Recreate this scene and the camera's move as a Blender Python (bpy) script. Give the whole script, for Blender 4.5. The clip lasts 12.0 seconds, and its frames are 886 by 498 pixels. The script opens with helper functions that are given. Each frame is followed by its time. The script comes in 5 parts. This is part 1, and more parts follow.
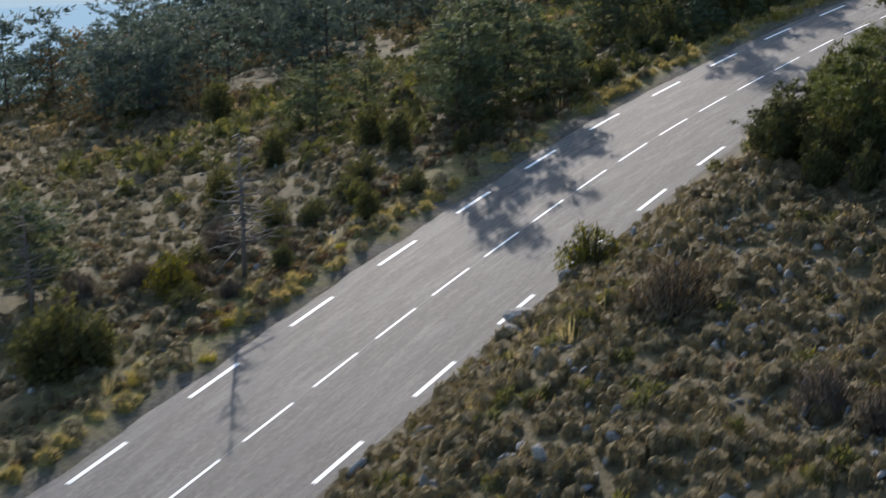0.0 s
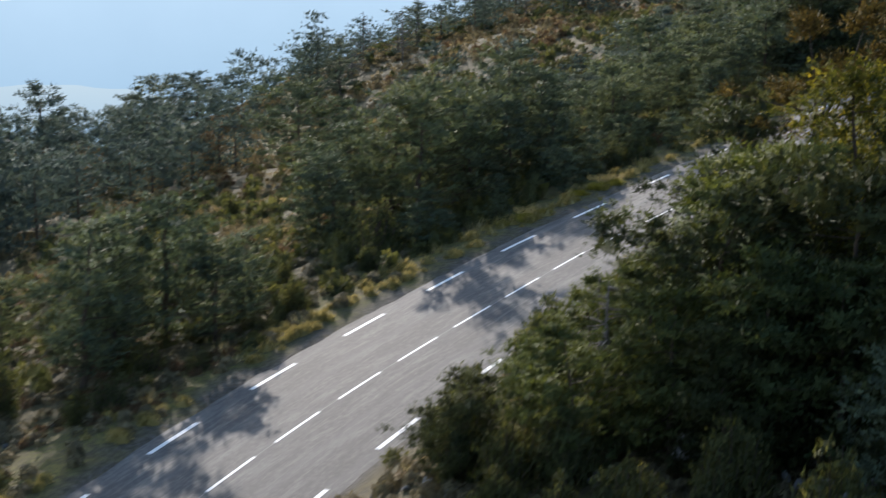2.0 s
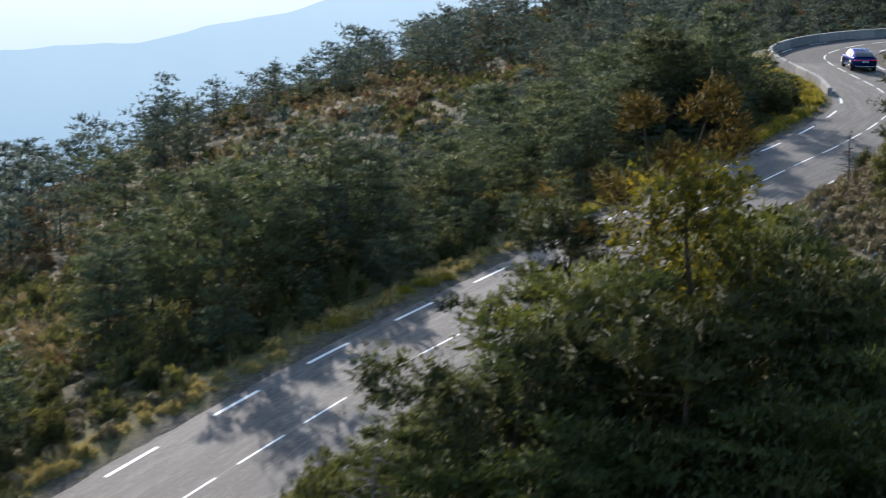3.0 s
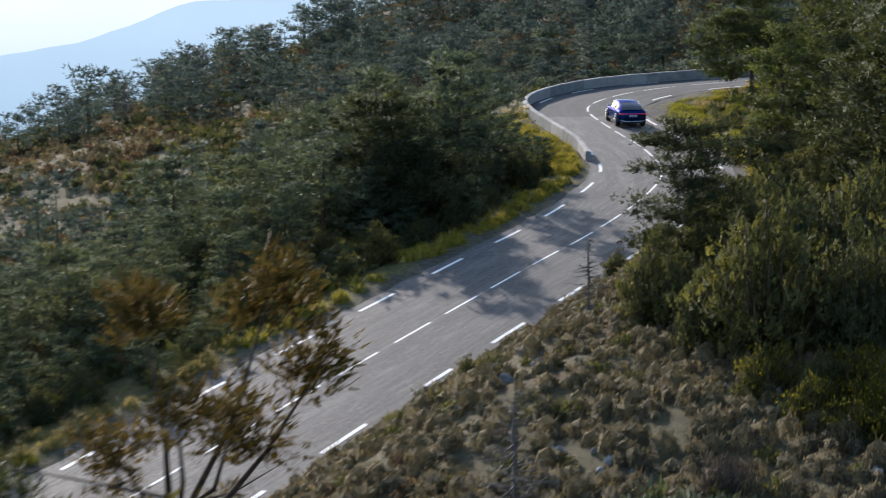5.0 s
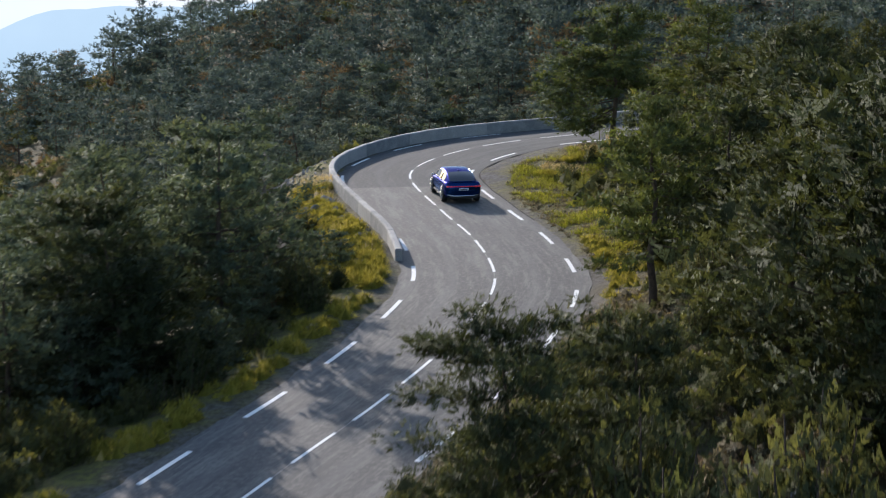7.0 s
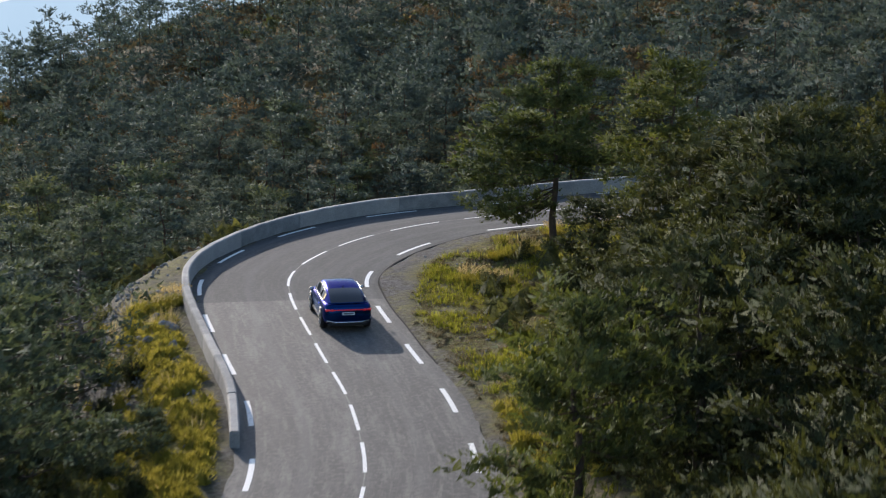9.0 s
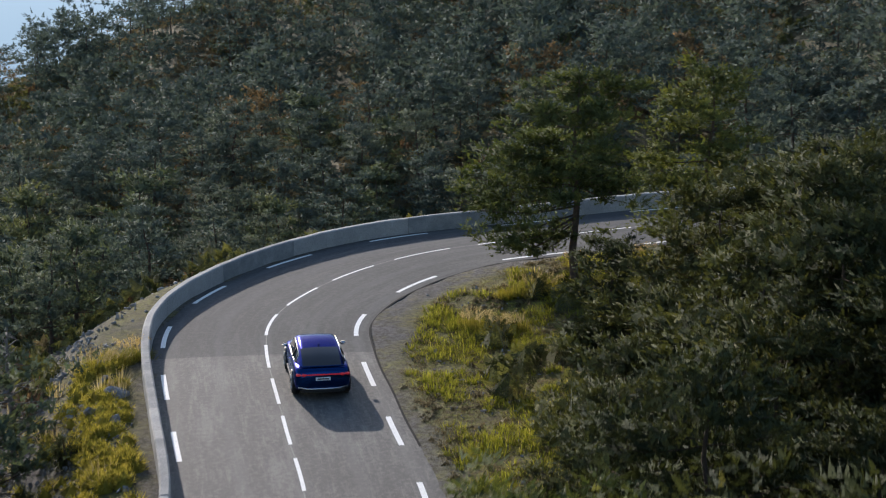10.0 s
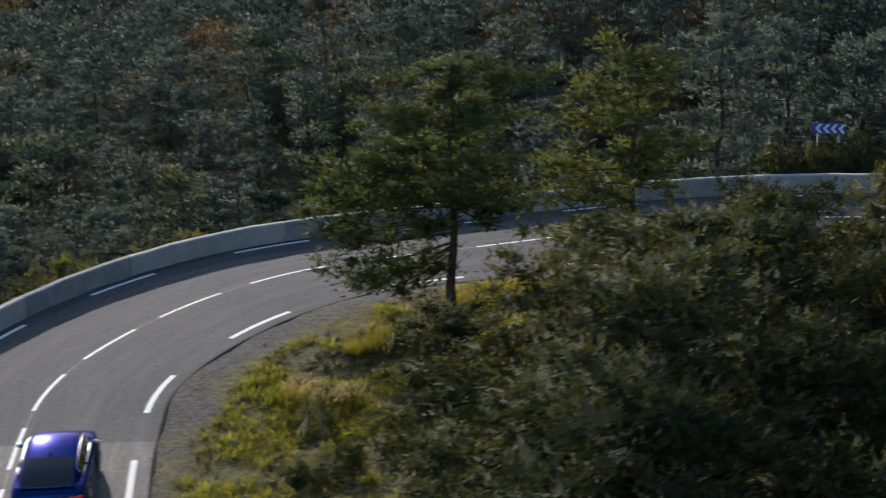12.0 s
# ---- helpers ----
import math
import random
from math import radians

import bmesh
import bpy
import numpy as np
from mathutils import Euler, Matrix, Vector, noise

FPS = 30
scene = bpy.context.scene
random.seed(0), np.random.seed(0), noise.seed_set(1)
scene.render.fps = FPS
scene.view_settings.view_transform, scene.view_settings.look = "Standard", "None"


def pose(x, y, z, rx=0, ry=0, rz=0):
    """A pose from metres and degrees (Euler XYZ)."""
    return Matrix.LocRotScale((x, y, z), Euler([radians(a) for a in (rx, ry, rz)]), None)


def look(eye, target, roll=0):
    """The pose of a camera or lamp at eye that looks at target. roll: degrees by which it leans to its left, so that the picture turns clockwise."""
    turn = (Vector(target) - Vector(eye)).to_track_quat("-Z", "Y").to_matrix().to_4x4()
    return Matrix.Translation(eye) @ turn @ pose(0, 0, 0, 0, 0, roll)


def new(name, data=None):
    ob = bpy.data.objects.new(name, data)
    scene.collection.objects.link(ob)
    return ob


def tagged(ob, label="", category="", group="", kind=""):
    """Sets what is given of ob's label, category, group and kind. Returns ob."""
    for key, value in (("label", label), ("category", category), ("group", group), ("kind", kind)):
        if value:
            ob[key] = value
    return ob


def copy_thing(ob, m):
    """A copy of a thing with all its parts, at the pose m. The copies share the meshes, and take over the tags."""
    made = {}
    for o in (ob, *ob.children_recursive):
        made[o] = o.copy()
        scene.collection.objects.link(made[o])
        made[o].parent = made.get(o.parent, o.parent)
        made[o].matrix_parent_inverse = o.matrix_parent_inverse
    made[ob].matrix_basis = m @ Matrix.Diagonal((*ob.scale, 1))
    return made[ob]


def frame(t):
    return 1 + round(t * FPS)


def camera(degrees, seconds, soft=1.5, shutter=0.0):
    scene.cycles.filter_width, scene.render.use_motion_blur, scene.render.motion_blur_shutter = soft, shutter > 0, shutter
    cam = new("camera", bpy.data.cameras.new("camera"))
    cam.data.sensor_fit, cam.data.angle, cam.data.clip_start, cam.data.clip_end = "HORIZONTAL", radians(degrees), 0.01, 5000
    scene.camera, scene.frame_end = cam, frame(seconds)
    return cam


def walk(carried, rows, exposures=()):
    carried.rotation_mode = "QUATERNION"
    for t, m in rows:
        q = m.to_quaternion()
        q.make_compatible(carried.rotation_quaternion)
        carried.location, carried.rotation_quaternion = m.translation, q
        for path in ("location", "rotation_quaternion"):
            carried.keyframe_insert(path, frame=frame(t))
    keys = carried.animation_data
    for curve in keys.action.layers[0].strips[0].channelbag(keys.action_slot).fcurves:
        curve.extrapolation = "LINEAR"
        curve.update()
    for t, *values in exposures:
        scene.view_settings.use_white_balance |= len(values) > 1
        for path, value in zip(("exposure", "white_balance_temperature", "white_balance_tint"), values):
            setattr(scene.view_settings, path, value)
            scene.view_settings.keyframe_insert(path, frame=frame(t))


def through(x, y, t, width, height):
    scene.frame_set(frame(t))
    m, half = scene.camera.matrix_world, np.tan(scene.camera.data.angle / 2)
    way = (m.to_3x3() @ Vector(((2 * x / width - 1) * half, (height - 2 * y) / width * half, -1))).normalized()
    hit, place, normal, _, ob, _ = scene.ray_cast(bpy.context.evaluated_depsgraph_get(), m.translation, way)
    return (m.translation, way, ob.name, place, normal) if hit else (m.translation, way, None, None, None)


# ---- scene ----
cam = camera(26.71, 12.0, soft=1.05, shutter=0.4)
# seconds, eye, turn to the left, tilt down, roll
PATH = [
    (0.0, 29.428, -40.681, 22.324, 26.100, 16.724, -1.024),
    (0.5, 29.312, -35.392, 22.369, 25.431, 15.773, -0.804),
    (1.0, 28.996, -29.779, 22.436, 24.478, 14.664, -0.512),
    (1.5, 28.406, -24.063, 22.283, 23.127, 13.776, -0.356),
    (2.0, 27.658, -18.167, 22.170, 21.162, 12.885, -0.077),
    (2.5, 27.279, -12.483, 22.018, 19.458, 11.999, 0.057),
    (3.0, 26.941, -6.541, 21.892, 17.634, 11.225, 0.198),
    (3.5, 26.793, -0.638, 21.807, 16.018, 10.960, 0.290),
    (3.7, 26.844, 1.871, 21.843, 15.394, 10.892, 0.244),
    (5.5, 26.183, 25.670, 21.480, 10.147, 10.288, 0.332),
    (6.0, 25.860, 32.926, 21.629, 8.942, 10.298, 0.480),
    (6.5, 25.568, 39.573, 21.738, 8.000, 10.238, 0.414),
    (7.0, 25.548, 46.134, 22.107, 7.398, 10.187, 0.051),
    (7.5, 25.538, 52.477, 22.553, 6.920, 10.118, 0.088),
    (7.7, 25.584, 55.127, 22.749, 6.785, 10.100, 0.312),
    (9.3, 26.288, 73.988, 24.223, 6.466, 10.799, 0.492),
    (9.5, 26.655, 76.173, 24.507, 6.929, 11.053, 0.256),
    (10.0, 27.607, 81.775, 25.209, 8.832, 11.825, -0.136),
    (10.5, 28.897, 87.038, 25.634, 10.561, 12.616, -0.936),
    (11.0, 30.457, 92.166, 26.163, 12.330, 13.537, -1.207),
    (11.5, 32.067, 96.444, 26.659, 13.146, 14.577, -0.999),
    (12.0, 34.056, 100.434, 27.151, 12.872, 15.863, -0.991),
]
walk(cam, [(t, pose(x, y, z, 90 - down, 0, left) @ pose(0, 0, 0, 0, 0, roll)) for t, x, y, z, left, down, roll in PATH],
     exposures=[(0, 0.73, 6150, 14.5), (2, 0.82, 6080, 14.0), (6, 0.77, 6020, 15.5), (7.5, 0.75, 6020, 15.5), (9.3, 0.60, 6090, 15.5), (10.5, 0.53, 6090, 15.5), (12, 0.43, 6090, 15.5)])

# ---- light: low sun ahead and to the left of the road, clear hazy sky ----
SUN_EL = radians(18.5)
to_sun = Vector((-0.5 * math.cos(SUN_EL), 0.866 * math.cos(SUN_EL), math.sin(SUN_EL)))
world = bpy.data.worlds.new("sky")
scene.world = world
world.use_nodes = True
wn, wl = world.node_tree.nodes, world.node_tree.links
sky = wn.new("ShaderNodeTexSky")
sky.sky_type, sky.sun_disc, sky.sun_elevation = "NISHITA", False, SUN_EL
sky.sun_rotation = math.atan2(to_sun.x, to_sun.y)
sky.air_density, sky.dust_density, sky.ozone_density = 1.3, 0.9, 2.0
wn["Background"].inputs["Strength"].default_value = 0.15
wl.new(sky.outputs[0], wn["Background"].inputs["Color"])
lamp = bpy.data.lights.new("sun", "SUN")
lamp.energy, lamp.angle, lamp.color = 3.8, radians(0.53), (1.0, 0.895, 0.745)
sun = new("sun", lamp)
sun.matrix_world = look((0, 0, 60), Vector((0, 0, 60)) - to_sun)

# ---- materials ----
def ramp_of(nt, pairs, fac):
    r = nt.nodes.new("ShaderNodeValToRGB")
    e = r.color_ramp.elements
    while len(e) < len(pairs):
        e.new(0.5)
    for el, (p, c) in zip(e, pairs):
        el.position, el.color = p, (*c, 1)
    nt.links.new(fac, r.inputs[0])
    return r.outputs[0]


def noise_of(nt, scale, detail=4.0, rough=0.6, vec=None):
    n = nt.nodes.new("ShaderNodeTexNoise")
    n.inputs["Scale"].default_value, n.inputs["Detail"].default_value, n.inputs["Roughness"].default_value = scale, detail, rough
    if vec is not None:
        nt.links.new(vec, n.inputs["Vector"])
    return n.outputs["Fac"]


def mix_of(nt, fac, a, b, mode="MIX"):
    m = nt.nodes.new("ShaderNodeMix")
    m.data_type, m.blend_type = "RGBA", mode
    for sock, val in ((m.inputs[0], fac), (m.inputs[6], a), (m.inputs[7], b)):
        if isinstance(val, (int, float)):
            sock.default_value = val
        elif isinstance(val, tuple):
            sock.default_value = (*val, 1)
        else:
            nt.links.new(val, sock)
    return m.outputs[2]


def material(name, rough=0.8, metal=0.0, spec=0.5):
    m = bpy.data.materials.new(name)
    m.use_nodes = True
    b = m.node_tree.nodes["Principled BSDF"]
    b.inputs["Roughness"].default_value, b.inputs["Metallic"].default_value = rough, metal
    b.inputs["Specular IOR Level"].default_value = spec
    return m, m.node_tree, b


def bump_of(nt, b, height, strength=0.4, distance=0.03):
    n = nt.nodes.new("ShaderNodeBump")
    n.inputs["Strength"].default_value, n.inputs["Distance"].default_value = strength, distance
    nt.links.new(height, n.inputs["Height"])
    nt.links.new(n.outputs[0], b.inputs["Normal"])


def coords(nt, kind="Object"):
    return nt.nodes.new("ShaderNodeTexCoord").outputs[kind]


def mottled(name, a, b_col, scale=3.0, rough=0.8, fine=40.0, bump=0.3, metal=0.0, spec=0.4, depth=0.02):
    m, nt, b = material(name, rough, metal, spec)
    v = coords(nt)
    big, small = noise_of(nt, scale, 5, 0.65, v), noise_of(nt, fine, 3, 0.6, v)
    c = ramp_of(nt, [(0.32, a), (0.68, b_col)], big)
    dark = tuple(x * 0.6 for x in a)
    c = mix_of(nt, ramp_of(nt, [(0.35, (0.5, 0.5, 0.5)), (0.6, (0, 0, 0))], small), c, dark)
    nt.links.new(c, b.inputs["Base Color"])
    bump_of(nt, b, small, bump, depth)
    return m


def plain(name, color, rough=0.5, metal=0.0, spec=0.5, coat=0.0):
    m, nt, b = material(name, rough, metal, spec)
    v = coords(nt)
    n = noise_of(nt, 6.0, 4, 0.6, v)
    c = mix_of(nt, ramp_of(nt, [(0.4, (0, 0, 0)), (0.8, (0.25, 0.25, 0.25))], n), color, tuple(x * 0.7 for x in color))
    nt.links.new(c, b.inputs["Base Color"])
    b.inputs["Coat Weight"].default_value = coat
    b.inputs["Coat Roughness"].default_value = 0.04
    return m


def foliage(name, dark, mid, light, through=0.35, rough=0.8, tip=(0.2, 0.19, 0.06), fray=0.0, glow=(1.06, 1.03, 0.88)):
    """Leaf or needle spray: colour by tree and by leaf, light coming through it, fine gaps between its needles."""
    m, nt, b = material(name, rough, 0.0, 0.12)
    geo, info = nt.nodes.new("ShaderNodeNewGeometry"), nt.nodes.new("ShaderNodeObjectInfo")
    # the rare palest leaves also carry small glints, put in as colour
    leaf = ramp_of(nt, [(0.0, dark), (0.45, mid), (0.96, light), (1.0, tip)], geo.outputs["Random Per Island"])
    tree = ramp_of(nt, [(0.0, (0.74, 0.80, 0.84)), (0.5, (1, 1, 1)), (1.0, (1.22, 1.12, 0.90))], info.outputs["Random"])
    c = mix_of(nt, 1.0, leaf, tree, "MULTIPLY")
    patch = noise_of(nt, 0.9, 2, 0.5, coords(nt))
    c = mix_of(nt, ramp_of(nt, [(0.5, (0, 0, 0)), (0.75, (0.5, 0.5, 0.5))], patch), c, tuple(x * 1.3 for x in light))
    nt.links.new(c, b.inputs["Base Color"])
    tr = nt.nodes.new("ShaderNodeBsdfTranslucent")
    nt.links.new(mix_of(nt, 1.0, c, glow, "MULTIPLY"), tr.inputs[0])
    mx = nt.nodes.new("ShaderNodeMixShader")
    mx.inputs[0].default_value = through
    nt.links.new(b.outputs[0], mx.inputs[1])
    nt.links.new(tr.outputs[0], mx.inputs[2])
    last = mx.outputs[0]
    if fray:
        gap, cut = nt.nodes.new("ShaderNodeBsdfTransparent"), nt.nodes.new("ShaderNodeMixShader")
        nt.links.new(ramp_of(nt, [(0.43, (1, 1, 1)), (0.47, (0, 0, 0))], noise_of(nt, fray, 1.5, 0.6, coords(nt))), cut.inputs[0])
        nt.links.new(last, cut.inputs[1])
        nt.links.new(gap.outputs[0], cut.inputs[2])
        last = cut.outputs[0]
    nt.links.new(last, nt.nodes["Material Output"].inputs[0])
    return m


def asphalt_of(name, dark, light, streak, rough):
    m, nt, b = material(name, rough, 0.0, 0.15)
    uv = nt.nodes.new("ShaderNodeUVMap").outputs[0]
    mp = nt.nodes.new("ShaderNodeMapping")
    mp.inputs["Scale"].default_value = (0.4, 4.2, 1)
    nt.links.new(uv, mp.inputs[0])
    long_n = noise_of(nt, 1.0, 9, 0.74, mp.outputs[0])
    blot, grain = noise_of(nt, 0.6, 6, 0.7, uv), noise_of(nt, 26.0, 3, 0.7, uv)
    c = ramp_of(nt, [(0.3, dark), (0.7, light)], blot)
    # pale streaks: worn mottling, with low-sun sheen painted into the colour
    c = mix_of(nt, ramp_of(nt, [(0.50, (0, 0, 0)), (0.62, (0.85, 0.85, 0.85))], long_n), c, streak)
    # broader smears of the same painted sheen
    mp2 = nt.nodes.new("ShaderNodeMapping")
    mp2.inputs["Scale"].default_value = (0.16, 1.1, 1)
    nt.links.new(uv, mp2.inputs[0])
    wide_n = noise_of(nt, 1.0, 7, 0.68, mp2.outputs[0])
    c = mix_of(nt, ramp_of(nt, [(0.52, (0, 0, 0)), (0.63, (0.6, 0.6, 0.6))], wide_n), c, tuple(x * 1.15 for x in streak))
    c = mix_of(nt, ramp_of(nt, [(0.34, (0.5, 0.5, 0.5)), (0.47, (0, 0, 0))], wide_n), c, tuple(x * 0.75 for x in dark))
    c = mix_of(nt, ramp_of(nt, [(0.3, (0.6, 0.6, 0.6)), (0.6, (0, 0, 0))], grain), c, tuple(x * 0.5 for x in dark))
    spots = noise_of(nt, 5.0, 4, 0.75, uv)
    c = mix_of(nt, ramp_of(nt, [(0.52, (0, 0, 0)), (0.62, (0.45, 0.45, 0.45))], spots), c, streak)
    c = mix_of(nt, ramp_of(nt, [(0.36, (0.6, 0.6, 0.6)), (0.48, (0, 0, 0))], spots), c, tuple(x * 0.7 for x in dark))
    # wheel tracks polished a little paler, seam and oil line darker
    sep = nt.nodes.new("ShaderNodeSeparateXYZ")
    nt.links.new(uv, sep.inputs[0])
    wob = nt.nodes.new("ShaderNodeMath")
    wob.operation = "MULTIPLY_ADD"
    nt.links.new(blot, wob.inputs[0])
    wob.inputs[1].default_value = 0.9
    nt.links.new(sep.outputs[1], wob.inputs[2])
    wave = nt.nodes.new("ShaderNodeMath")
    wave.operation = "SINE"
    k = nt.nodes.new("ShaderNodeMath")
    k.operation = "MULTIPLY"
    nt.links.new(wob.outputs[0], k.inputs[0])
    k.inputs[1].default_value = 3.6
    nt.links.new(k.outputs[0], wave.inputs[0])
    c = mix_of(nt, ramp_of(nt, [(0.55, (0, 0, 0)), (1.0, (0.35, 0.35, 0.35))], wave.outputs[0]), c, tuple(x * 1.25 for x in light))
    nt.links.new(c, b.inputs["Base Color"])
    bump_of(nt, b, grain, 0.3, 0.004)
    return m


M_ROAD = asphalt_of("worn_asphalt", (0.086, 0.084, 0.082), (0.107, 0.104, 0.100), (0.186, 0.178, 0.162), 0.78)
M_ROAD_NEW = asphalt_of("newer_asphalt", (0.060, 0.061, 0.062), (0.078, 0.079, 0.080), (0.106, 0.105, 0.102), 0.85)
M_TAR = mottled("bitumen", (0.014, 0.014, 0.014), (0.024, 0.024, 0.024), 5, 0.95, spec=0.08)
M_CONCRETE = mottled("weathered_concrete", (0.19, 0.19, 0.188), (0.32, 0.315, 0.30), 1.6, 0.9, 22, 0.5)
M_ROCK = mottled("limestone", (0.12, 0.116, 0.112), (0.34, 0.33, 0.315), 2.2, 0.9, 9, 0.9, depth=0.05)
M_BARK = mottled("bark", (0.045, 0.032, 0.024), (0.11, 0.075, 0.05), 5, 0.95, 18, 1.0, depth=0.04)
M_DEADWOOD = mottled("dead_wood", (0.10, 0.085, 0.075), (0.20, 0.18, 0.16), 5, 0.9, 25, 0.6)
M_PINE = foliage("pine_needles", (0.071, 0.093, 0.066), (0.086, 0.112, 0.076), (0.118, 0.144, 0.088), 0.36, tip=(0.165, 0.177, 0.106), fray=13.0, glow=(1.25, 1.18, 0.72))
# far pines: blue-green needles with the air's haze mixed into the colour
M_NEEDLE_HAZED = foliage("hazed_blue_needles", (0.069, 0.094, 0.085), (0.083, 0.110, 0.097), (0.107, 0.134, 0.112), 0.36, tip=(0.145, 0.162, 0.123), fray=15.0, glow=(1.12, 1.1, 0.86))
M_JUNIPER = foliage("juniper_scales", (0.048, 0.058, 0.029), (0.072, 0.082, 0.037), (0.114, 0.120, 0.050), 0.45, tip=(0.172, 0.164, 0.068), fray=22.0, glow=(1.25, 1.17, 0.7))
# near pines: olive needles, darkened further to stand in for shade
M_BRUSH = foliage("shaded_olive_needles", (0.030, 0.038, 0.019), (0.039, 0.049, 0.023), (0.064, 0.074, 0.032), 0.31, tip=(0.117, 0.117, 0.054), fray=24.0, glow=(1.3, 1.2, 0.65))
M_AUTUMN = foliage("autumn_leaves", (0.070, 0.052, 0.032), (0.125, 0.092, 0.052), (0.18, 0.132, 0.072), 0.35, tip=(0.26, 0.15, 0.06), fray=13.0)
M_DEEP = foliage("deep_green_needles", (0.050, 0.068, 0.029), (0.064, 0.084, 0.035), (0.095, 0.114, 0.043), 0.38, tip=(0.145, 0.150, 0.058), fray=18.0, glow=(1.28, 1.2, 0.58))
M_BROAD = foliage("broad_leaves", (0.046, 0.056, 0.016), (0.084, 0.090, 0.020), (0.178, 0.158, 0.026), 0.52, tip=(0.40, 0.30, 0.03), fray=22.0, glow=(1.2, 1.1, 0.6))
M_RUST = foliage("browned_needles", (0.052, 0.039, 0.012), (0.086, 0.062, 0.016), (0.128, 0.092, 0.023), 0.41, tip=(0.175, 0.126, 0.040), fray=22.0)
M_TUFT = foliage("dry_tuft", (0.100, 0.083, 0.050), (0.150, 0.124, 0.072), (0.225, 0.185, 0.105), 0.42, tip=(0.34, 0.27, 0.16), fray=20.0)
M_VERGE = foliage("verge_grass", (0.115, 0.115, 0.019), (0.225, 0.210, 0.032), (0.34, 0.29, 0.06), 0.52, tip=(0.5, 0.40, 0.18))
M_VERGE_DRY = foliage("verge_dry_grass", (0.15, 0.125, 0.036), (0.29, 0.23, 0.075), (0.43, 0.34, 0.14), 0.52, tip=(0.55, 0.45, 0.22))
M_LAWN = foliage("fresh_grass", (0.100, 0.122, 0.016), (0.190, 0.212, 0.026), (0.31, 0.31, 0.050), 0.52, tip=(0.46, 0.40, 0.15))
M_STRAW = foliage("straw", (0.24, 0.18, 0.075), (0.36, 0.28, 0.13), (0.50, 0.41, 0.22), 0.5, tip=(0.6, 0.5, 0.3))
M_LAVENDER = foliage("grey_herbs", (0.085, 0.072, 0.045), (0.122, 0.102, 0.060), (0.180, 0.150, 0.086), 0.40, tip=(0.28, 0.22, 0.12), fray=24.0)
M_TWIG = foliage("bare_twigs", (0.055, 0.045, 0.036), (0.095, 0.078, 0.062), (0.15, 0.125, 0.10), 0.2, tip=(0.2, 0.16, 0.11))
M_HEATH = foliage("rusty_heath", (0.080, 0.056, 0.034), (0.132, 0.084, 0.046), (0.185, 0.115, 0.058), 0.35, fray=20.0)


def paint_of():
    m, nt, b = material("road_paint", 0.7, 0, 0.3)
    v = coords(nt)
    worn = noise_of(nt, 9.0, 6, 0.75, v)
    c = ramp_of(nt, [(0.30, (0.20, 0.19, 0.18)), (0.42, (0.74, 0.73, 0.70)), (0.8, (0.84, 0.83, 0.80))], worn)
    nt.links.new(c, b.inputs["Base Color"])
    bump_of(nt, b, noise_of(nt, 60, 2, 0.5, v), 0.3, 0.004)
    return m


M_PAINT = paint_of()


def ground_material():
    m, nt, b = material("dry_slope", 0.95, 0, 0.2)
    v = coords(nt)
    wide, mid, fine = noise_of(nt, 0.055, 4, 0.6, v), noise_of(nt, 0.55, 5, 0.7, v), noise_of(nt, 5.0, 5, 0.75, v)
    c = ramp_of(nt, [(0.30, (0.074, 0.060, 0.030)), (0.5, (0.100, 0.084, 0.040)), (0.66, (0.126, 0.106, 0.050))], mid)
    c = mix_of(nt, ramp_of(nt, [(0.42, (0, 0, 0)), (0.66, (0.55, 0.55, 0.55))], wide), c, (0.112, 0.096, 0.050))
    rust = noise_of(nt, 0.32, 3, 0.6, v)
    c = mix_of(nt, ramp_of(nt, [(0.62, (0, 0, 0)), (0.72, (0.4, 0.4, 0.4))], rust), c, (0.17, 0.088, 0.042))
    at = nt.nodes.new("ShaderNodeAttribute")
    at.attribute_name = "lush"
    tuffs = noise_of(nt, 2.4, 7, 0.76, v)
    grassy = ramp_of(nt, [(0.34, (0.080, 0.058, 0.030)), (0.42, (0.110, 0.090, 0.032)), (0.50, (0.142, 0.132, 0.028)), (0.60, (0.20, 0.186, 0.030))], tuffs)
    c = mix_of(nt, at.outputs["Color"], c, grassy)
    ag = nt.nodes.new("ShaderNodeAttribute")
    ag.attribute_name = "gravel"
    stones = ramp_of(nt, [(0.34, (0.042, 0.039, 0.039)), (0.66, (0.125, 0.117, 0.115))], fine)
    c = mix_of(nt, mix_of(nt, 1.0, ag.outputs["Color"], ramp_of(nt, [(0.3, (0.35, 0.35, 0.35)), (0.5, (1, 1, 1))], mid), "MULTIPLY"), c, stones)
    c = mix_of(nt, ramp_of(nt, [(0.36, (0.75, 0.75, 0.75)), (0.54, (0, 0, 0))], fine), c, (0.042, 0.034, 0.021))
    nt.links.new(c, b.inputs["Base Color"])
    bump_of(nt, b, fine, 0.9, 0.12)
    return m


M_GROUND = ground_material()


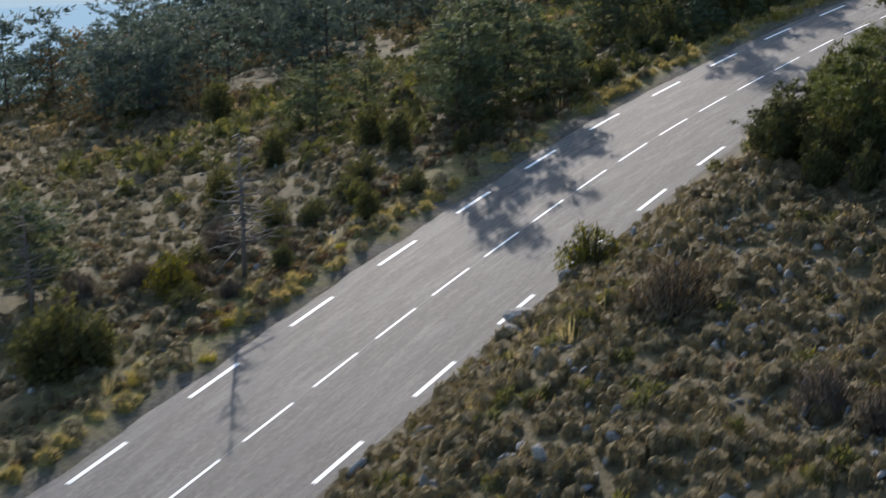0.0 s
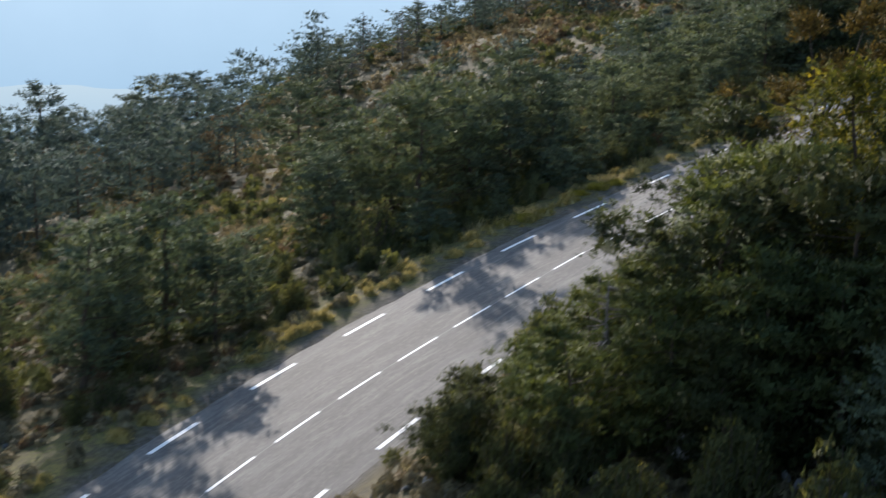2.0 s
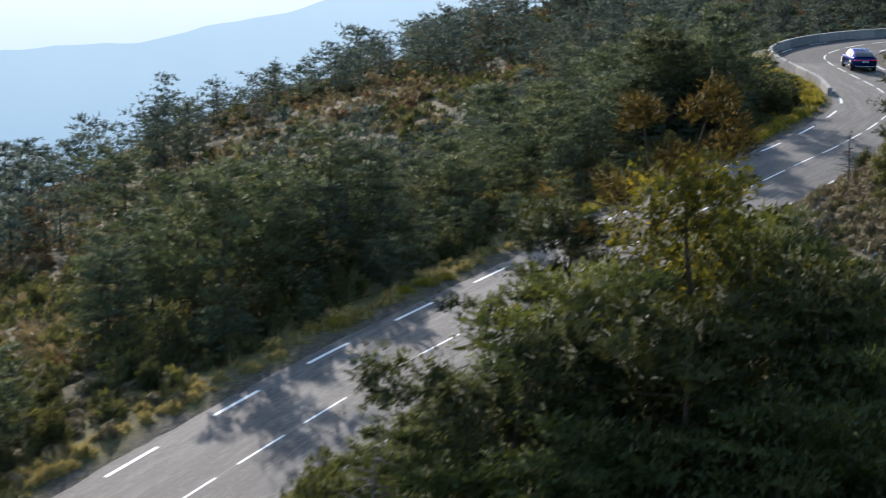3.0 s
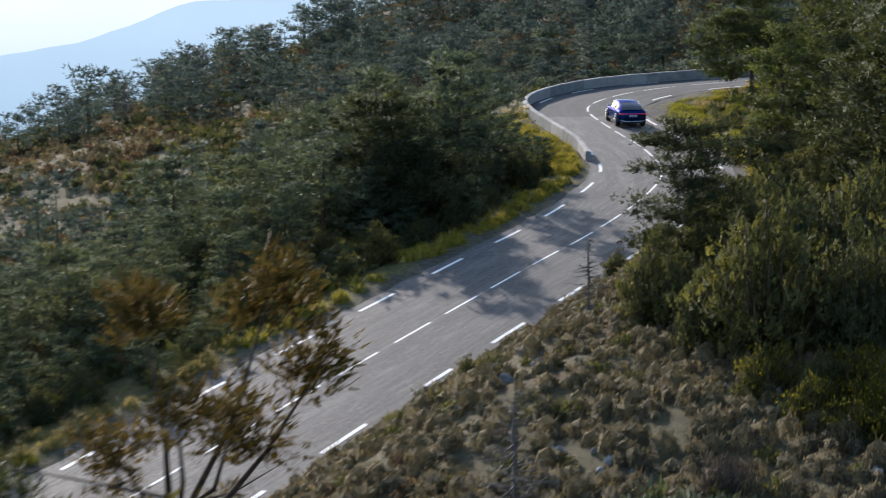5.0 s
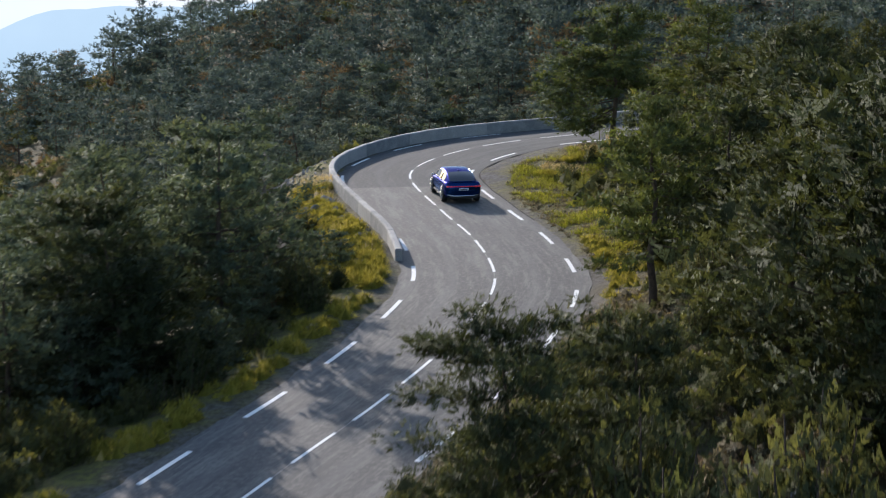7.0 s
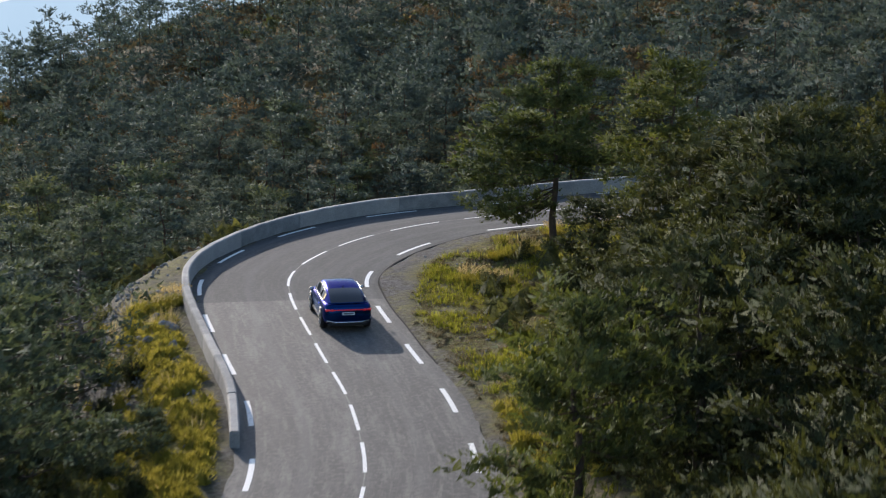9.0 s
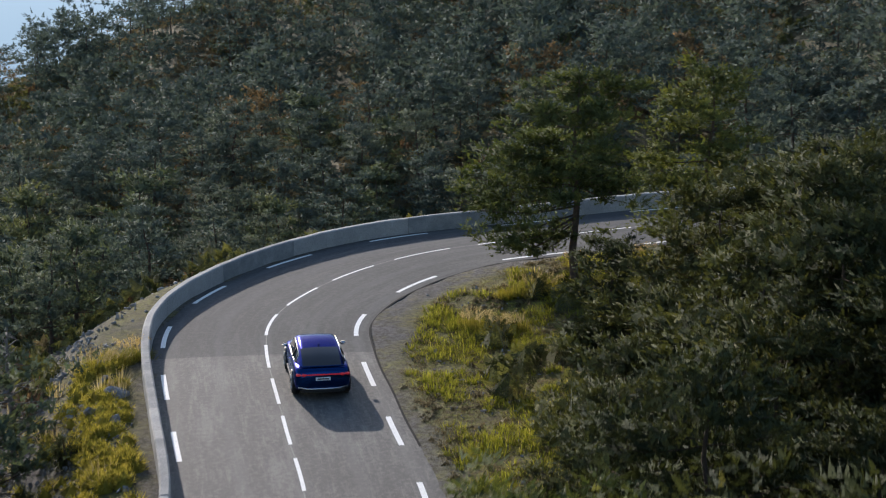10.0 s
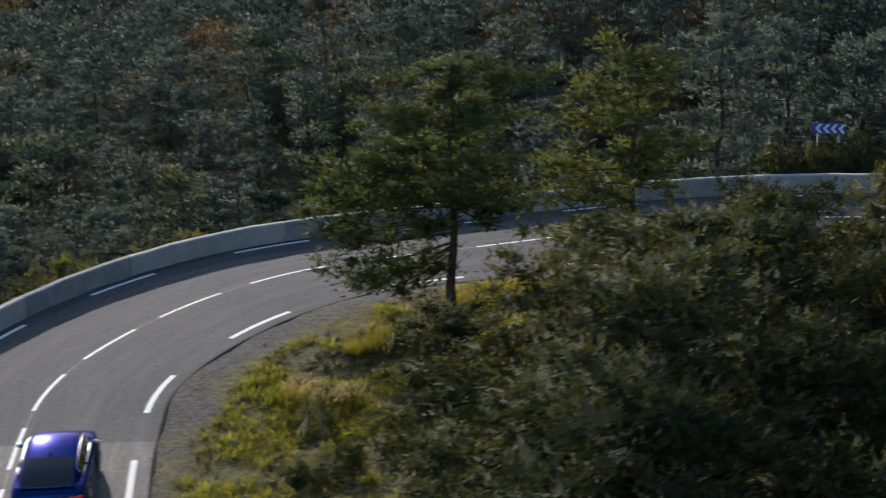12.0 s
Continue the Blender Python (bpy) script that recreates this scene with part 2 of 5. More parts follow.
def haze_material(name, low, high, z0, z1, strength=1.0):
    """Distance seen through miles of bright air: the haze is painted in as an even glow, paler towards the top."""
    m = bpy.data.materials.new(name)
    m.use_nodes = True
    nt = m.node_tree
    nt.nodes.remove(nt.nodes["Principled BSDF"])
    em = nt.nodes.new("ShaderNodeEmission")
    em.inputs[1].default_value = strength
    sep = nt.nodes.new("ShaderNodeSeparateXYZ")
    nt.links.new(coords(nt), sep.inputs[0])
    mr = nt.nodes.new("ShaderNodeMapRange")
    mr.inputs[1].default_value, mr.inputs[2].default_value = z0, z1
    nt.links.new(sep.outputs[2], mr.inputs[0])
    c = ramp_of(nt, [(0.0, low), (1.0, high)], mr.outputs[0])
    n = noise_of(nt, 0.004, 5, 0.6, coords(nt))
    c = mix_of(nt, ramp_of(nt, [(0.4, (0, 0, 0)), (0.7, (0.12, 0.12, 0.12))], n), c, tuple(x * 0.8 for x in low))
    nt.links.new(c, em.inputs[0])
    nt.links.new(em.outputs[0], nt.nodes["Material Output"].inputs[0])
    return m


# ---- helpers ----
def mesh_of(name, verts, faces, mat, smooth=False):
    me = bpy.data.meshes.new(name)
    me.from_pydata([tuple(v) for v in verts], [], [tuple(int(i) for i in f) for f in faces])
    me.materials.append(mat)
    if smooth:
        me.polygons.foreach_set("use_smooth", [True] * len(me.polygons))
    me.update()
    return me


def tri_mesh(name, tri, mat, nrm=None):
    """A mesh from an array of triangles, n x 3 x 3; nrm: the way each one faces as part of its clump."""
    me = bpy.data.meshes.new(name)
    n = len(tri)
    me.vertices.add(3 * n)
    me.loops.add(3 * n)
    me.polygons.add(n)
    me.vertices.foreach_set("co", np.asarray(tri, np.float32).ravel())
    me.loops.foreach_set("vertex_index", np.arange(3 * n, dtype=np.int32))
    me.polygons.foreach_set("loop_start", np.arange(0, 3 * n, 3, dtype=np.int32))
    me.materials.append(mat)
    me.update(calc_edges=True)
    if nrm is not None:
        me.normals_split_custom_set_from_vertices(np.repeat(nrm, 3, 0).tolist() if nrm.ndim == 2 else nrm.reshape(-1, 3).tolist())
    return me


def unit(v):
    return v / (np.linalg.norm(v, axis=-1, keepdims=True) + 1e-6)


def faced(tri, nrm):
    """The triangles turned so that each one's front looks along its normal."""
    g = np.cross(tri[:, 1] - tri[:, 0], tri[:, 2] - tri[:, 0])
    back = (g * nrm).sum(1) < 0
    tri = tri.copy()
    tri[back, 1], tri[back, 2] = tri[back, 2].copy(), tri[back, 1].copy()
    return tri


def part(name, me, parent, label=""):
    ob = new(name, me)
    ob.parent = parent
    if label:
        tagged(ob, label=label)
    return ob


def from_bm(name, bm, mat, smooth=False):
    me = bpy.data.meshes.new(name)
    bmesh.ops.recalc_face_normals(bm, faces=bm.faces)
    bm.to_mesh(me)
    bm.free()
    me.materials.append(mat)
    if smooth:
        me.polygons.foreach_set("use_smooth", [True] * len(me.polygons))
    return me


def box_mesh(name, mat, sx, sy, sz, bevel=0.02, at=(0, 0, 0), m=None, smooth=False):
    bm = bmesh.new()
    bmesh.ops.create_cube(bm, size=1.0)
    for v in bm.verts:
        v.co = Vector((v.co.x * sx, v.co.y * sy, v.co.z * sz))
    if bevel:
        bmesh.ops.bevel(bm, geom=bm.edges[:], offset=bevel, segments=2, affect="EDGES")
    for v in bm.verts:
        v.co = (m @ v.co if m else v.co) + Vector(at)
    return from_bm(name, bm, mat, smooth)


def tube(points, radii, sides=6):
    """Verts and faces of a tapered tube along points."""
    pts, out, faces = [Vector(p) for p in points], [], []
    for i, p in enumerate(pts):
        d = (pts[min(i + 1, len(pts) - 1)] - pts[max(i - 1, 0)]).normalized()
        a = d.orthogonal().normalized()
        b = d.cross(a)
        for k in range(sides):
            w = 2 * math.pi * k / sides
            out.append(p + (a * math.cos(w) + b * math.sin(w)) * radii[i])
    for i in range(len(pts) - 1):
        for k in range(sides):
            k2 = (k + 1) % sides
            faces.append((i * sides + k, i * sides + k2, (i + 1) * sides + k2, (i + 1) * sides + k))
    faces.append(tuple(range(sides))[::-1])
    faces.append(tuple((len(pts) - 1) * sides + k for k in range(sides)))
    return out, faces


def joined(tubes, tie=False):
    v, f = [], []
    for a, b in tubes:
        o = len(v)
        if tie and o:
            f.append((0, 1, o))
        v += list(a)
        f += [tuple(i + o for i in q) for q in b]
    return v, f


def smoothstep(a, b, x):
    t = np.clip((np.asarray(x, float) - a) / (b - a), 0, 1)
    return t * t * (3 - 2 * t)


# ---- the road's line and the lie of the land ----
CENTRE = [(0.4, -45, -2.6), (0.4, -20, -1.2), (0.45, 4.3, 0.27), (0.67, 21.6, 1.33), (1.6, 38.8, 2.4), (3.9, 55.6, 3.4), (5.57, 63.9, 3.9),
          (9.67, 80.5, 5.0), (14.04, 97.2, 6.06), (16.0, 105.0, 6.42), (17.5, 113.5, 6.78), (17.88, 121.9, 7.02), (16.22, 130.3, 7.15),
          (13.59, 138.4, 7.24), (10.96, 146.5, 7.38), (10.1, 150.9, 7.5), (10.52, 155.0, 7.62), (12.06, 159.4, 7.75), (14.92, 162.9, 7.95),
          (20.5, 165.3, 8.35), (28.0, 168.6, 8.7), (36.0, 169.6, 9.0), (52.0, 168.5, 9.5), (70.0, 163.0, 10.2)]


def spline(points, step=0.4):
    p = np.array(points, float)
    out = []
    for i in range(len(p) - 1):
        a, b, c, d = p[max(i - 1, 0)], p[i], p[i + 1], p[min(i + 2, len(p) - 1)]
        n = max(2, int(np.linalg.norm(c - b) / step))
        for k in range(n):
            t = k / n
            out.append(0.5 * (2 * b + (c - a) * t + (2 * a - 5 * b + 4 * c - d) * t * t + (3 * b - a - 3 * c + d) * t ** 3))
    out.append(p[-1])
    return np.array(out)


line = spline(CENTRE)
tang = np.gradient(line, axis=0)
tang /= np.linalg.norm(tang[:, :2], axis=1)[:, None]
side = np.stack([tang[:, 1], -tang[:, 0]], 1)
arc = np.concatenate([[0], np.cumsum(np.linalg.norm(np.diff(line, axis=0), axis=1))])
ZERO = float(np.interp(0.0, line[:200, 1], arc[:200]))       # the arc length where y = 0
arc = arc - ZERO
widen = smoothstep(132, 152, arc) * (1 - smoothstep(160, 178, arc))   # the bend is wider on its outer side
left_w = 3.42 + 0.4 * widen


def on_road(s, d, lift=0.0):
    x = np.interp(s, arc, line[:, 0]) + np.interp(s, arc, side[:, 0]) * d
    y = np.interp(s, arc, line[:, 1]) + np.interp(s, arc, side[:, 1]) * d
    return np.array([x, y, np.interp(s, arc, line[:, 2]) + lift])


def bumps(x, y):
    return (0.16 * np.sin(0.9 * x + 1.3 * np.sin(0.37 * y)) * np.sin(0.8 * y + 0.6 * np.sin(0.5 * x))
            + 0.35 * np.sin(0.19 * x + 0.11 * y) * np.sin(0.16 * y - 0.07 * x + 1.0))


def land(x, y):
    """Height of the ground, distance from the road's middle, side (+ right) and arc length there."""
    x, y = np.atleast_1d(np.asarray(x, float)), np.atleast_1d(np.asarray(y, float))
    h, rr, dd, ss = (np.empty(len(x)) for _ in range(4))
    for a in range(0, len(x), 4000):
        X, Y = x[a:a + 4000], y[a:a + 4000]
        dx, dy = X[:, None] - line[None, :, 0], Y[:, None] - line[None, :, 1]
        d2 = dx * dx + dy * dy
        i = d2.argmin(1)
        k = np.arange(len(X))
        r = np.sqrt(d2[k, i])
        d = dx[k, i] * side[i, 0] + dy[k, i] * side[i, 1]
        s = arc[i]
        w = 1.0 / (d2 + 2.0) ** 3
        zs = (w * line[None, :, 2]).sum(1) / w.sum(1)
        z = np.where(r < 7, line[i, 2], zs)
        sgn = np.tanh((w * (dx * side[None, :, 0] + dy * side[None, :, 1])).sum(1) / w.sum(1) / 1.5)
        edge_l = 4.05 + 0.4 * np.interp(s, arc, widen)
        e = np.maximum(r - np.where(d > 0, 4.05, edge_l), 0)
        # right: a steep bank, then a gentler slope; the inside of the bend is level
        steep = 1 - smoothstep(112, 128, s) * 0.97
        right = steep * (np.minimum(e, 5.5) * 0.56 + np.clip(e - 5.5, 0, 30) * 0.2) + (1 - steep) * (0.03 * e + 0.32 * np.clip(e - 9, 0, 12))
        # left: a verge, then falling ground, steeper below the wall
        fall = 0.2 + 0.3 * smoothstep(118, 140, s)
        left = -np.clip(e - 1.6, 0, 14) * fall - np.clip(e - 15.6, 0, 60) * 0.05
        left -= 0.42 * np.clip(e - 2.6, 0, 6) * smoothstep(134, 141, s) * (1 - smoothstep(152, 160, s))
        t = (sgn + 1) / 2
        near = z - 0.20 + 0.23 * smoothstep(3.3, 4.1, r) + right * t + left * (1 - t)
        base = np.interp(Y, [-60, 100, 165, 205, 240], [1.6, 2.0, 1.2, 5.4, 6.0])
        lower = base + 0.17 * np.clip(X - 8, -80, 60) + 0.42 * np.clip(X + 72, -4500, 0) + 0.25 * np.clip(X - 40, 0, 60)
        crest = 9.5 + 0.14 * np.clip(X + 30, 0, 120) + 0.42 * np.clip(X + 30, -4500, 0)
        k2 = smoothstep(222, 292, Y)
        far = lower * (1 - k2) + crest * k2 - 0.35 * np.clip(Y - 318, 0, 4500) - 0.02 * np.clip(-Y - 40, 0, 4000)
        f = smoothstep(12, 46, r)
        hh = near * (1 - f) + far * f
        h[a:a + 4000] = hh + bumps(X, Y) * smoothstep(5.5, 9, r)
        rr[a:a + 4000], dd[a:a + 4000], ss[a:a + 4000] = r, d, s
    return h, rr, dd, ss


def ground_z(x, y):
    return float(land(x, y)[0][0])


def graded(lo, hi, step, far, grow=1.25):
    c = list(np.arange(lo, hi + 0.01, step))
    s, a, b = step, lo, hi
    pre, post = [], []
    while b < far or a > -far:
        s *= grow
        a, b = a - s, b + s
        pre.append(a)
        post.append(b)
    return np.array([v for v in pre[::-1] if v > -far] + c + [v for v in post if v < far])


def build_ground():
    xs, ys = graded(-12, 32, 0.9, 4300, 1.11), graded(-10, 176, 0.9, 4300, 1.11)
    X, Y = np.meshgrid(xs, ys)
    h, r, d, s = land(X.ravel(), Y.ravel())
    nx, ny = len(xs), len(ys)
    v = np.stack([X.ravel(), Y.ravel(), h], 1)
    i = np.arange(nx * (ny - 1)).reshape(ny - 1, nx)[:, :-1].ravel()
    f = np.stack([i, i + 1, i + nx + 1, i + nx], 1)
    me = mesh_of("ground", v, f, M_GROUND, True)
    jag = 0.5 * np.sin(X.ravel() * 1.7 + Y.ravel() * 0.9) + 0.4 * np.sin(Y.ravel() * 2.3)
    grav = (1 - smoothstep(4.3, 5.2, r + 0.7 * jag)) * 0.85
    scree = smoothstep(126, 136, s) * (1 - smoothstep(158, 170, s)) * (d < 0) * smoothstep(6.0, 8.5, r + jag) * (1 - smoothstep(14, 19, r))
    grav = grav * (1 - smoothstep(118, 126, s) * (d > 0) * smoothstep(4.3, 4.9, r + 0.4 * jag))
    grav = grav + smoothstep(145, 151, s) * (1 - smoothstep(168, 176, s)) * (d > 0) * (1 - smoothstep(5.0, 6.0, r + 0.5 * jag))
    lush = (1 - smoothstep(6, 11, r + jag)) * (d < 0) * 0.6 + smoothstep(124, 134, s) * (1 - smoothstep(9, 17, r)) * (d > 0)
    for nm, val in (("gravel", np.clip(grav + scree, 0, 1)), ("lush", np.clip(lush, 0, 1))):
        me.attributes.new(nm, "FLOAT", "POINT").data.foreach_set("value", val.astype(np.float32))
    return tagged(new("ground", me), "dry stony mountain slope with straw-coloured grass", "ground", kind="structure")


build_ground()


# ---- road ----
def road_slab(name, mat, s0, s1, label):
    sel = np.where((arc >= s0) & (arc <= s1))[0]
    n = len(sel)
    v, uv = [], []
    across = [0.0, 0.004, 0.25, 0.5, 0.75, 0.996, 1.0]
    for i in sel:
        calm = 1 - 0.85 * float(smoothstep(128, 138, arc[i]))
        jl, jr = 0.05 * math.sin(arc[i] * 0.9) + 0.03 * math.sin(arc[i] * 2.3), calm * (0.06 * math.sin(arc[i] * 0.8 + 2) + 0.04 * math.sin(arc[i] * 2.7))
        a, b = -left_w[i] - 0.62 + jl, 4.02 + jr
        for k, t in enumerate(across):
            d = a + (b - a) * t
            lift = -0.3 if k in (0, 6) else 0.03 * (1 - (2 * t - 1) ** 2)
            v.append((line[i, 0] + side[i, 0] * d, line[i, 1] + side[i, 1] * d, line[i, 2] + lift))
            uv.append((arc[i], d))
    m = len(across)
    f = [(k * m + j, k * m + j + 1, (k + 1) * m + j + 1, (k + 1) * m + j) for k in range(n - 1) for j in range(m - 1)]
    me = mesh_of(name, v, f, mat, False)
    lay = me.uv_layers.new(name="UVMap")
    idx = np.empty(len(me.loops), np.int32)
    me.loops.foreach_get("vertex_index", idx)
    lay.data.foreach_set("uv", np.array(uv, np.float32)[idx].ravel())
    return tagged(new(name, me), label, "road", kind="structure")


SEAM = 149.3
road = road_slab("road", M_ROAD, -48, SEAM + 0.2, "worn pale grey asphalt mountain road")
road_bend = road_slab("road", M_ROAD_NEW, SEAM - 0.2, 240, "newer dark grey asphalt through the bend")


def marking(s0, s1, d0, d1, parent, name="marking"):
    ss = np.linspace(s0, s1, 8)
    v = []
    for s in ss:
        w = np.interp(s, arc, widen)
        for d in (d0, d1):
            dd = d - 0.4 * w if d < -2 else d
            p = on_road(s, dd, 0.0)
            a, b = -3.42 - 0.4 * w - 0.62, 4.02
            t = (dd - a) / (b - a)
            v.append((p[0], p[1], p[2] + 0.03 * (1 - (2 * t - 1) ** 2) + 0.006))
    f = [(2 * k, 2 * k + 1, 2 * k + 3, 2 * k + 2) for k in range(7)]
    return part(name, mesh_of(name, v, f, M_PAINT), parent)


for d, wid, per, first in ((-3.42, 0.09, 6.5, -13.0), (0.0, 0.06, 4.3333, -13.03), (3.42, 0.09, 6.5, -10.35)):
    off = d - 0.4 * widen if d < -2 else d + 0 * widen
    px, py = line[:, 0] + side[:, 0] * off, line[:, 1] + side[:, 1] * off
    own = np.concatenate([[0], np.cumsum(np.hypot(np.diff(px), np.diff(py)))])
    own -= np.interp(0.0, arc, own)
    at = first
    while at < own[-1] - 8:
        s0, s1 = np.interp((at, at + 3.0), own, arc)
        marking(s0, s1, d - wid, d + wid, road if s0 < SEAM - 1 else road_bend)
        at += per


def centre_seam():
    v, ss = [], np.arange(-14, 200, 0.8)
    for q in ss:
        j = 0.02 * math.sin(q * 1.3)
        for d in (-0.022 + j, 0.022 + j):
            v.append(on_road(q, d, 0.0335))
    f = [(2 * k, 2 * k + 1, 2 * k + 3, 2 * k + 2) for k in range(len(ss) - 1)]
    part("centre_seam", mesh_of("centre_seam", v, f, mottled("old_paint", (0.13, 0.127, 0.12), (0.25, 0.243, 0.23), 3, 0.8)), road, "faint joint line along the middle")


centre_seam()


def tar_edge():
    v, ss = [], np.arange(138, 186, 0.5)
    for s in ss:
        j = 0.015 * math.sin(s * 1.1)
        for d in (3.92 + j, 4.00 + j):
            v.append(on_road(s, d, 0.012))
    f = [(2 * k, 2 * k + 1, 2 * k + 3, 2 * k + 2) for k in range(len(ss) - 1)]
    me = mesh_of("tar_edge", v, f, M_TAR)
    part("tar_edge", me, road_bend, "black bitumen edge strip")


tar_edge()


# ---- wall along the outside of the bend ----
def wall_section(s0, s1, h0, h1, patch):
    """One cast length of parapet, open joints at its ends, top edges rounded."""
    n = max(3, int((s1 - s0) / 0.7))
    prof = lambda h: [(0.0, -0.45), (0.0, h - 0.05), (0.05, h), (0.27, h), (0.32, h - 0.05), (0.32, -0.9)]
    v, f = [], []
    for k in range(n + 1):
        s = s0 + (s1 - s0) * k / n
        w = float(np.interp(s, arc, widen))
        h = h0 + (h1 - h0) * k / n + 0.012 * math.sin(s * 3.1)
        for o, z in prof(h):
            v.append(on_road(s, -3.82 - 0.42 * w - o, z))
    m = 6
    for k in range(n):
        for j in range(m - 1):
            f.append((k * m + j, k * m + j + 1, (k + 1) * m + j + 1, (k + 1) * m + j))
    f.append(tuple(range(m)))
    f.append(tuple(n * m + j for j in range(m))[::-1])
    return mesh_of("wall_section", v, f, patch)


def build_wall():
    wall = tagged(new("parapet_wall"), "weathered grey concrete parapet wall round the bend", "wall", kind="structure")
    pale = mottled("pale_plaster", (0.30, 0.29, 0.275), (0.42, 0.40, 0.37), 1.1, 0.9, 18, 0.4)
    rng = random.Random(4)
    s, k = 128.6, 0
    while s < 212:
        lng = rng.choice((3.2, 4.2, 4.6, 5.2))
        h0, h1 = (0.56, 0.68) if k == 0 else (0.70, 0.74) if k == 1 else (0.74, 0.74)
        part("wall_section", wall_section(s, s + lng - 0.012, h0, h1, pale if rng.random() < 0.42 else M_CONCRETE), wall)
        s, k = s + lng, k + 1


build_wall()


# ---- car ----
def loft(sections, mat_name, mat, keep=None, close=True):
    """Mirror half sections (x, z from bottom to top) along y and skin them; keep(j, i) picks faces."""
    v, f = [], []
    n = len(sections[0][1])
    ring = 2 * n
    for y, sec in sections:
        v += [(x, y, z) for x, z in sec] + [(-x, y, z) for x, z in sec[::-1]]
    for i in range(len(sections) - 1):
        for j in range(ring):
            j2 = (j + 1) % ring
            jj = j if j < n else ring - 2 - j
            if j == ring - 1 or keep is None or keep(jj, i):
                if j == ring - 1 and keep is not None:
                    continue
                f.append((i * ring + j, i * ring + j2, (i + 1) * ring + j2, (i + 1) * ring + j))
    if close:
        f.append(tuple(range(ring))[::-1])
        f.append(tuple((len(sections) - 1) * ring + k for k in range(ring)))
    bm = bmesh.new()
    bv = [bm.verts.new(p) for p in v]
    for q in f:
        if len({tuple(round(c, 4) for c in v[i]) for i in q}) > 2:
            bm.faces.new([bv[i] for i in q])
    bmesh.ops.delete(bm, geom=[q for q in bm.verts if not q.link_faces], context="VERTS")
    bmesh.ops.remove_doubles(bm, verts=bm.verts[:], dist=0.0015)
    return from_bm(mat_name, bm, mat, True)


def build_car():
    car = tagged(new("car"), "dark metallic blue coupe sport utility car driving on the road", "car")
    m, nt, b = material("metallic_blue", 0.22, 0.8, 0.15)
    b.inputs["Coat Weight"].default_value, b.inputs["Coat Roughness"].default_value = 0.05, 0.06
    b.inputs["Specular Tint"].default_value = (0.16, 0.30, 0.52, 1)
    flake = noise_of(nt, 900.0, 2, 0.5, coords(nt))
    nt.links.new(ramp_of(nt, [(0.3, (0.004, 0.022, 0.085)), (0.75, (0.007, 0.038, 0.145))], flake), b.inputs["Base Color"])
    blue = m
    glass = plain("tinted_glass", (0.004, 0.005, 0.007), 0.06, 0.0, 0.35, 0.15)
    chrome = plain("satin_trim", (0.62, 0.62, 0.62), 0.22, 1.0)
    black = plain("black_trim", (0.012, 0.012, 0.013), 0.5)
    rubber = mottled("rubber", (0.012, 0.012, 0.012), (0.022, 0.022, 0.022), 8, 0.85)
    alloy = plain("alloy", (0.32, 0.31, 0.30), 0.3, 1.0)
    red = plain("red_lens", (0.45, 0.010, 0.012), 0.25, 0.0, 0.6, 1.0)
    rn = red.node_tree.nodes["Principled BSDF"]
    rn.inputs["Emission Color"].default_value, rn.inputs["Emission Strength"].default_value = (1.0, 0.03, 0.03, 1), 0.10
    plate = plain("plate_white", (0.75, 0.76, 0.78), 0.4)

    ys = [-2.45, -2.40, -2.25, -2.0, -1.6, -1.2, -0.6, 0.0, 0.6, 1.1, 1.4, 1.8, 2.1, 2.3, 2.42, 2.46]
    wid = [0.80, 0.87, 0.93, 0.955, 0.965, 0.96, 0.955, 0.955, 0.955, 0.96, 0.965, 0.955, 0.92, 0.85, 0.74, 0.66]
    top = [0.96, 1.02, 1.09, 1.10, 1.10, 1.09, 1.06, 1.04, 1.02, 1.01, 1.00, 0.95, 0.89, 0.82, 0.74, 0.66]
    bot = [0.46, 0.38, 0.32, 0.29, 0.27, 0.26, 0.25, 0.25, 0.25, 0.26, 0.27, 0.28, 0.28, 0.30, 0.36, 0.42]
    secs = []
    for y, w, t, o in zip(ys, wid, top, bot):
        secs.append((y, [(0.0, o), (w * 0.84, o), (w * 0.955, o + 0.07), (w * 0.985, o + 0.2), (w, 0.5 * (o + t)), (w * 0.99, t - 0.22),
                         (w * 0.965, t - 0.1), (w * 0.90, t - 0.02), (w * 0.6, t + 0.015), (0.0, t + 0.025)]))
    part("body", loft(secs, "body", blue), car)

    yr = [-2.18, -2.0, -1.75, -1.45, -1.1, -0.7, -0.3, 0.1, 0.4, 0.65, 0.9, 1.12, 1.3]
    hr = [1.12, 1.195, 1.30, 1.40, 1.485, 1.55, 1.578, 1.578, 1.545, 1.48, 1.35, 1.18, 1.05]
    wb = [0.74, 0.79, 0.835, 0.865, 0.88, 0.885, 0.885, 0.88, 0.875, 0.87, 0.86, 0.84, 0.80]
    wr = [0.66, 0.655, 0.65, 0.645, 0.64, 0.635, 0.63, 0.63, 0.63, 0.635, 0.65, 0.68, 0.72]
    cab = []
    for y, h, w, t in zip(yr, hr, wb, wr):
        o = 1.02
        cab.append((y, [(w, o), (w * 0.985, o + (h - o) * 0.14), (t + (w - t) * 0.28, o + (h - o) * 0.80), (t, h - (h - o) * 0.07), (t * 0.82, h - 0.004), (0.0, h + 0.012)]))
    is_side = lambda j, i: j == 1 and 3 <= i <= 9
    is_rear = lambda j, i: j in (3, 4) and i <= 3
    is_front = lambda j, i: j in (4,) and 9 <= i <= 11
    shell = lambda j, i: not (is_side(j, i) or is_rear(j, i) or is_front(j, i))
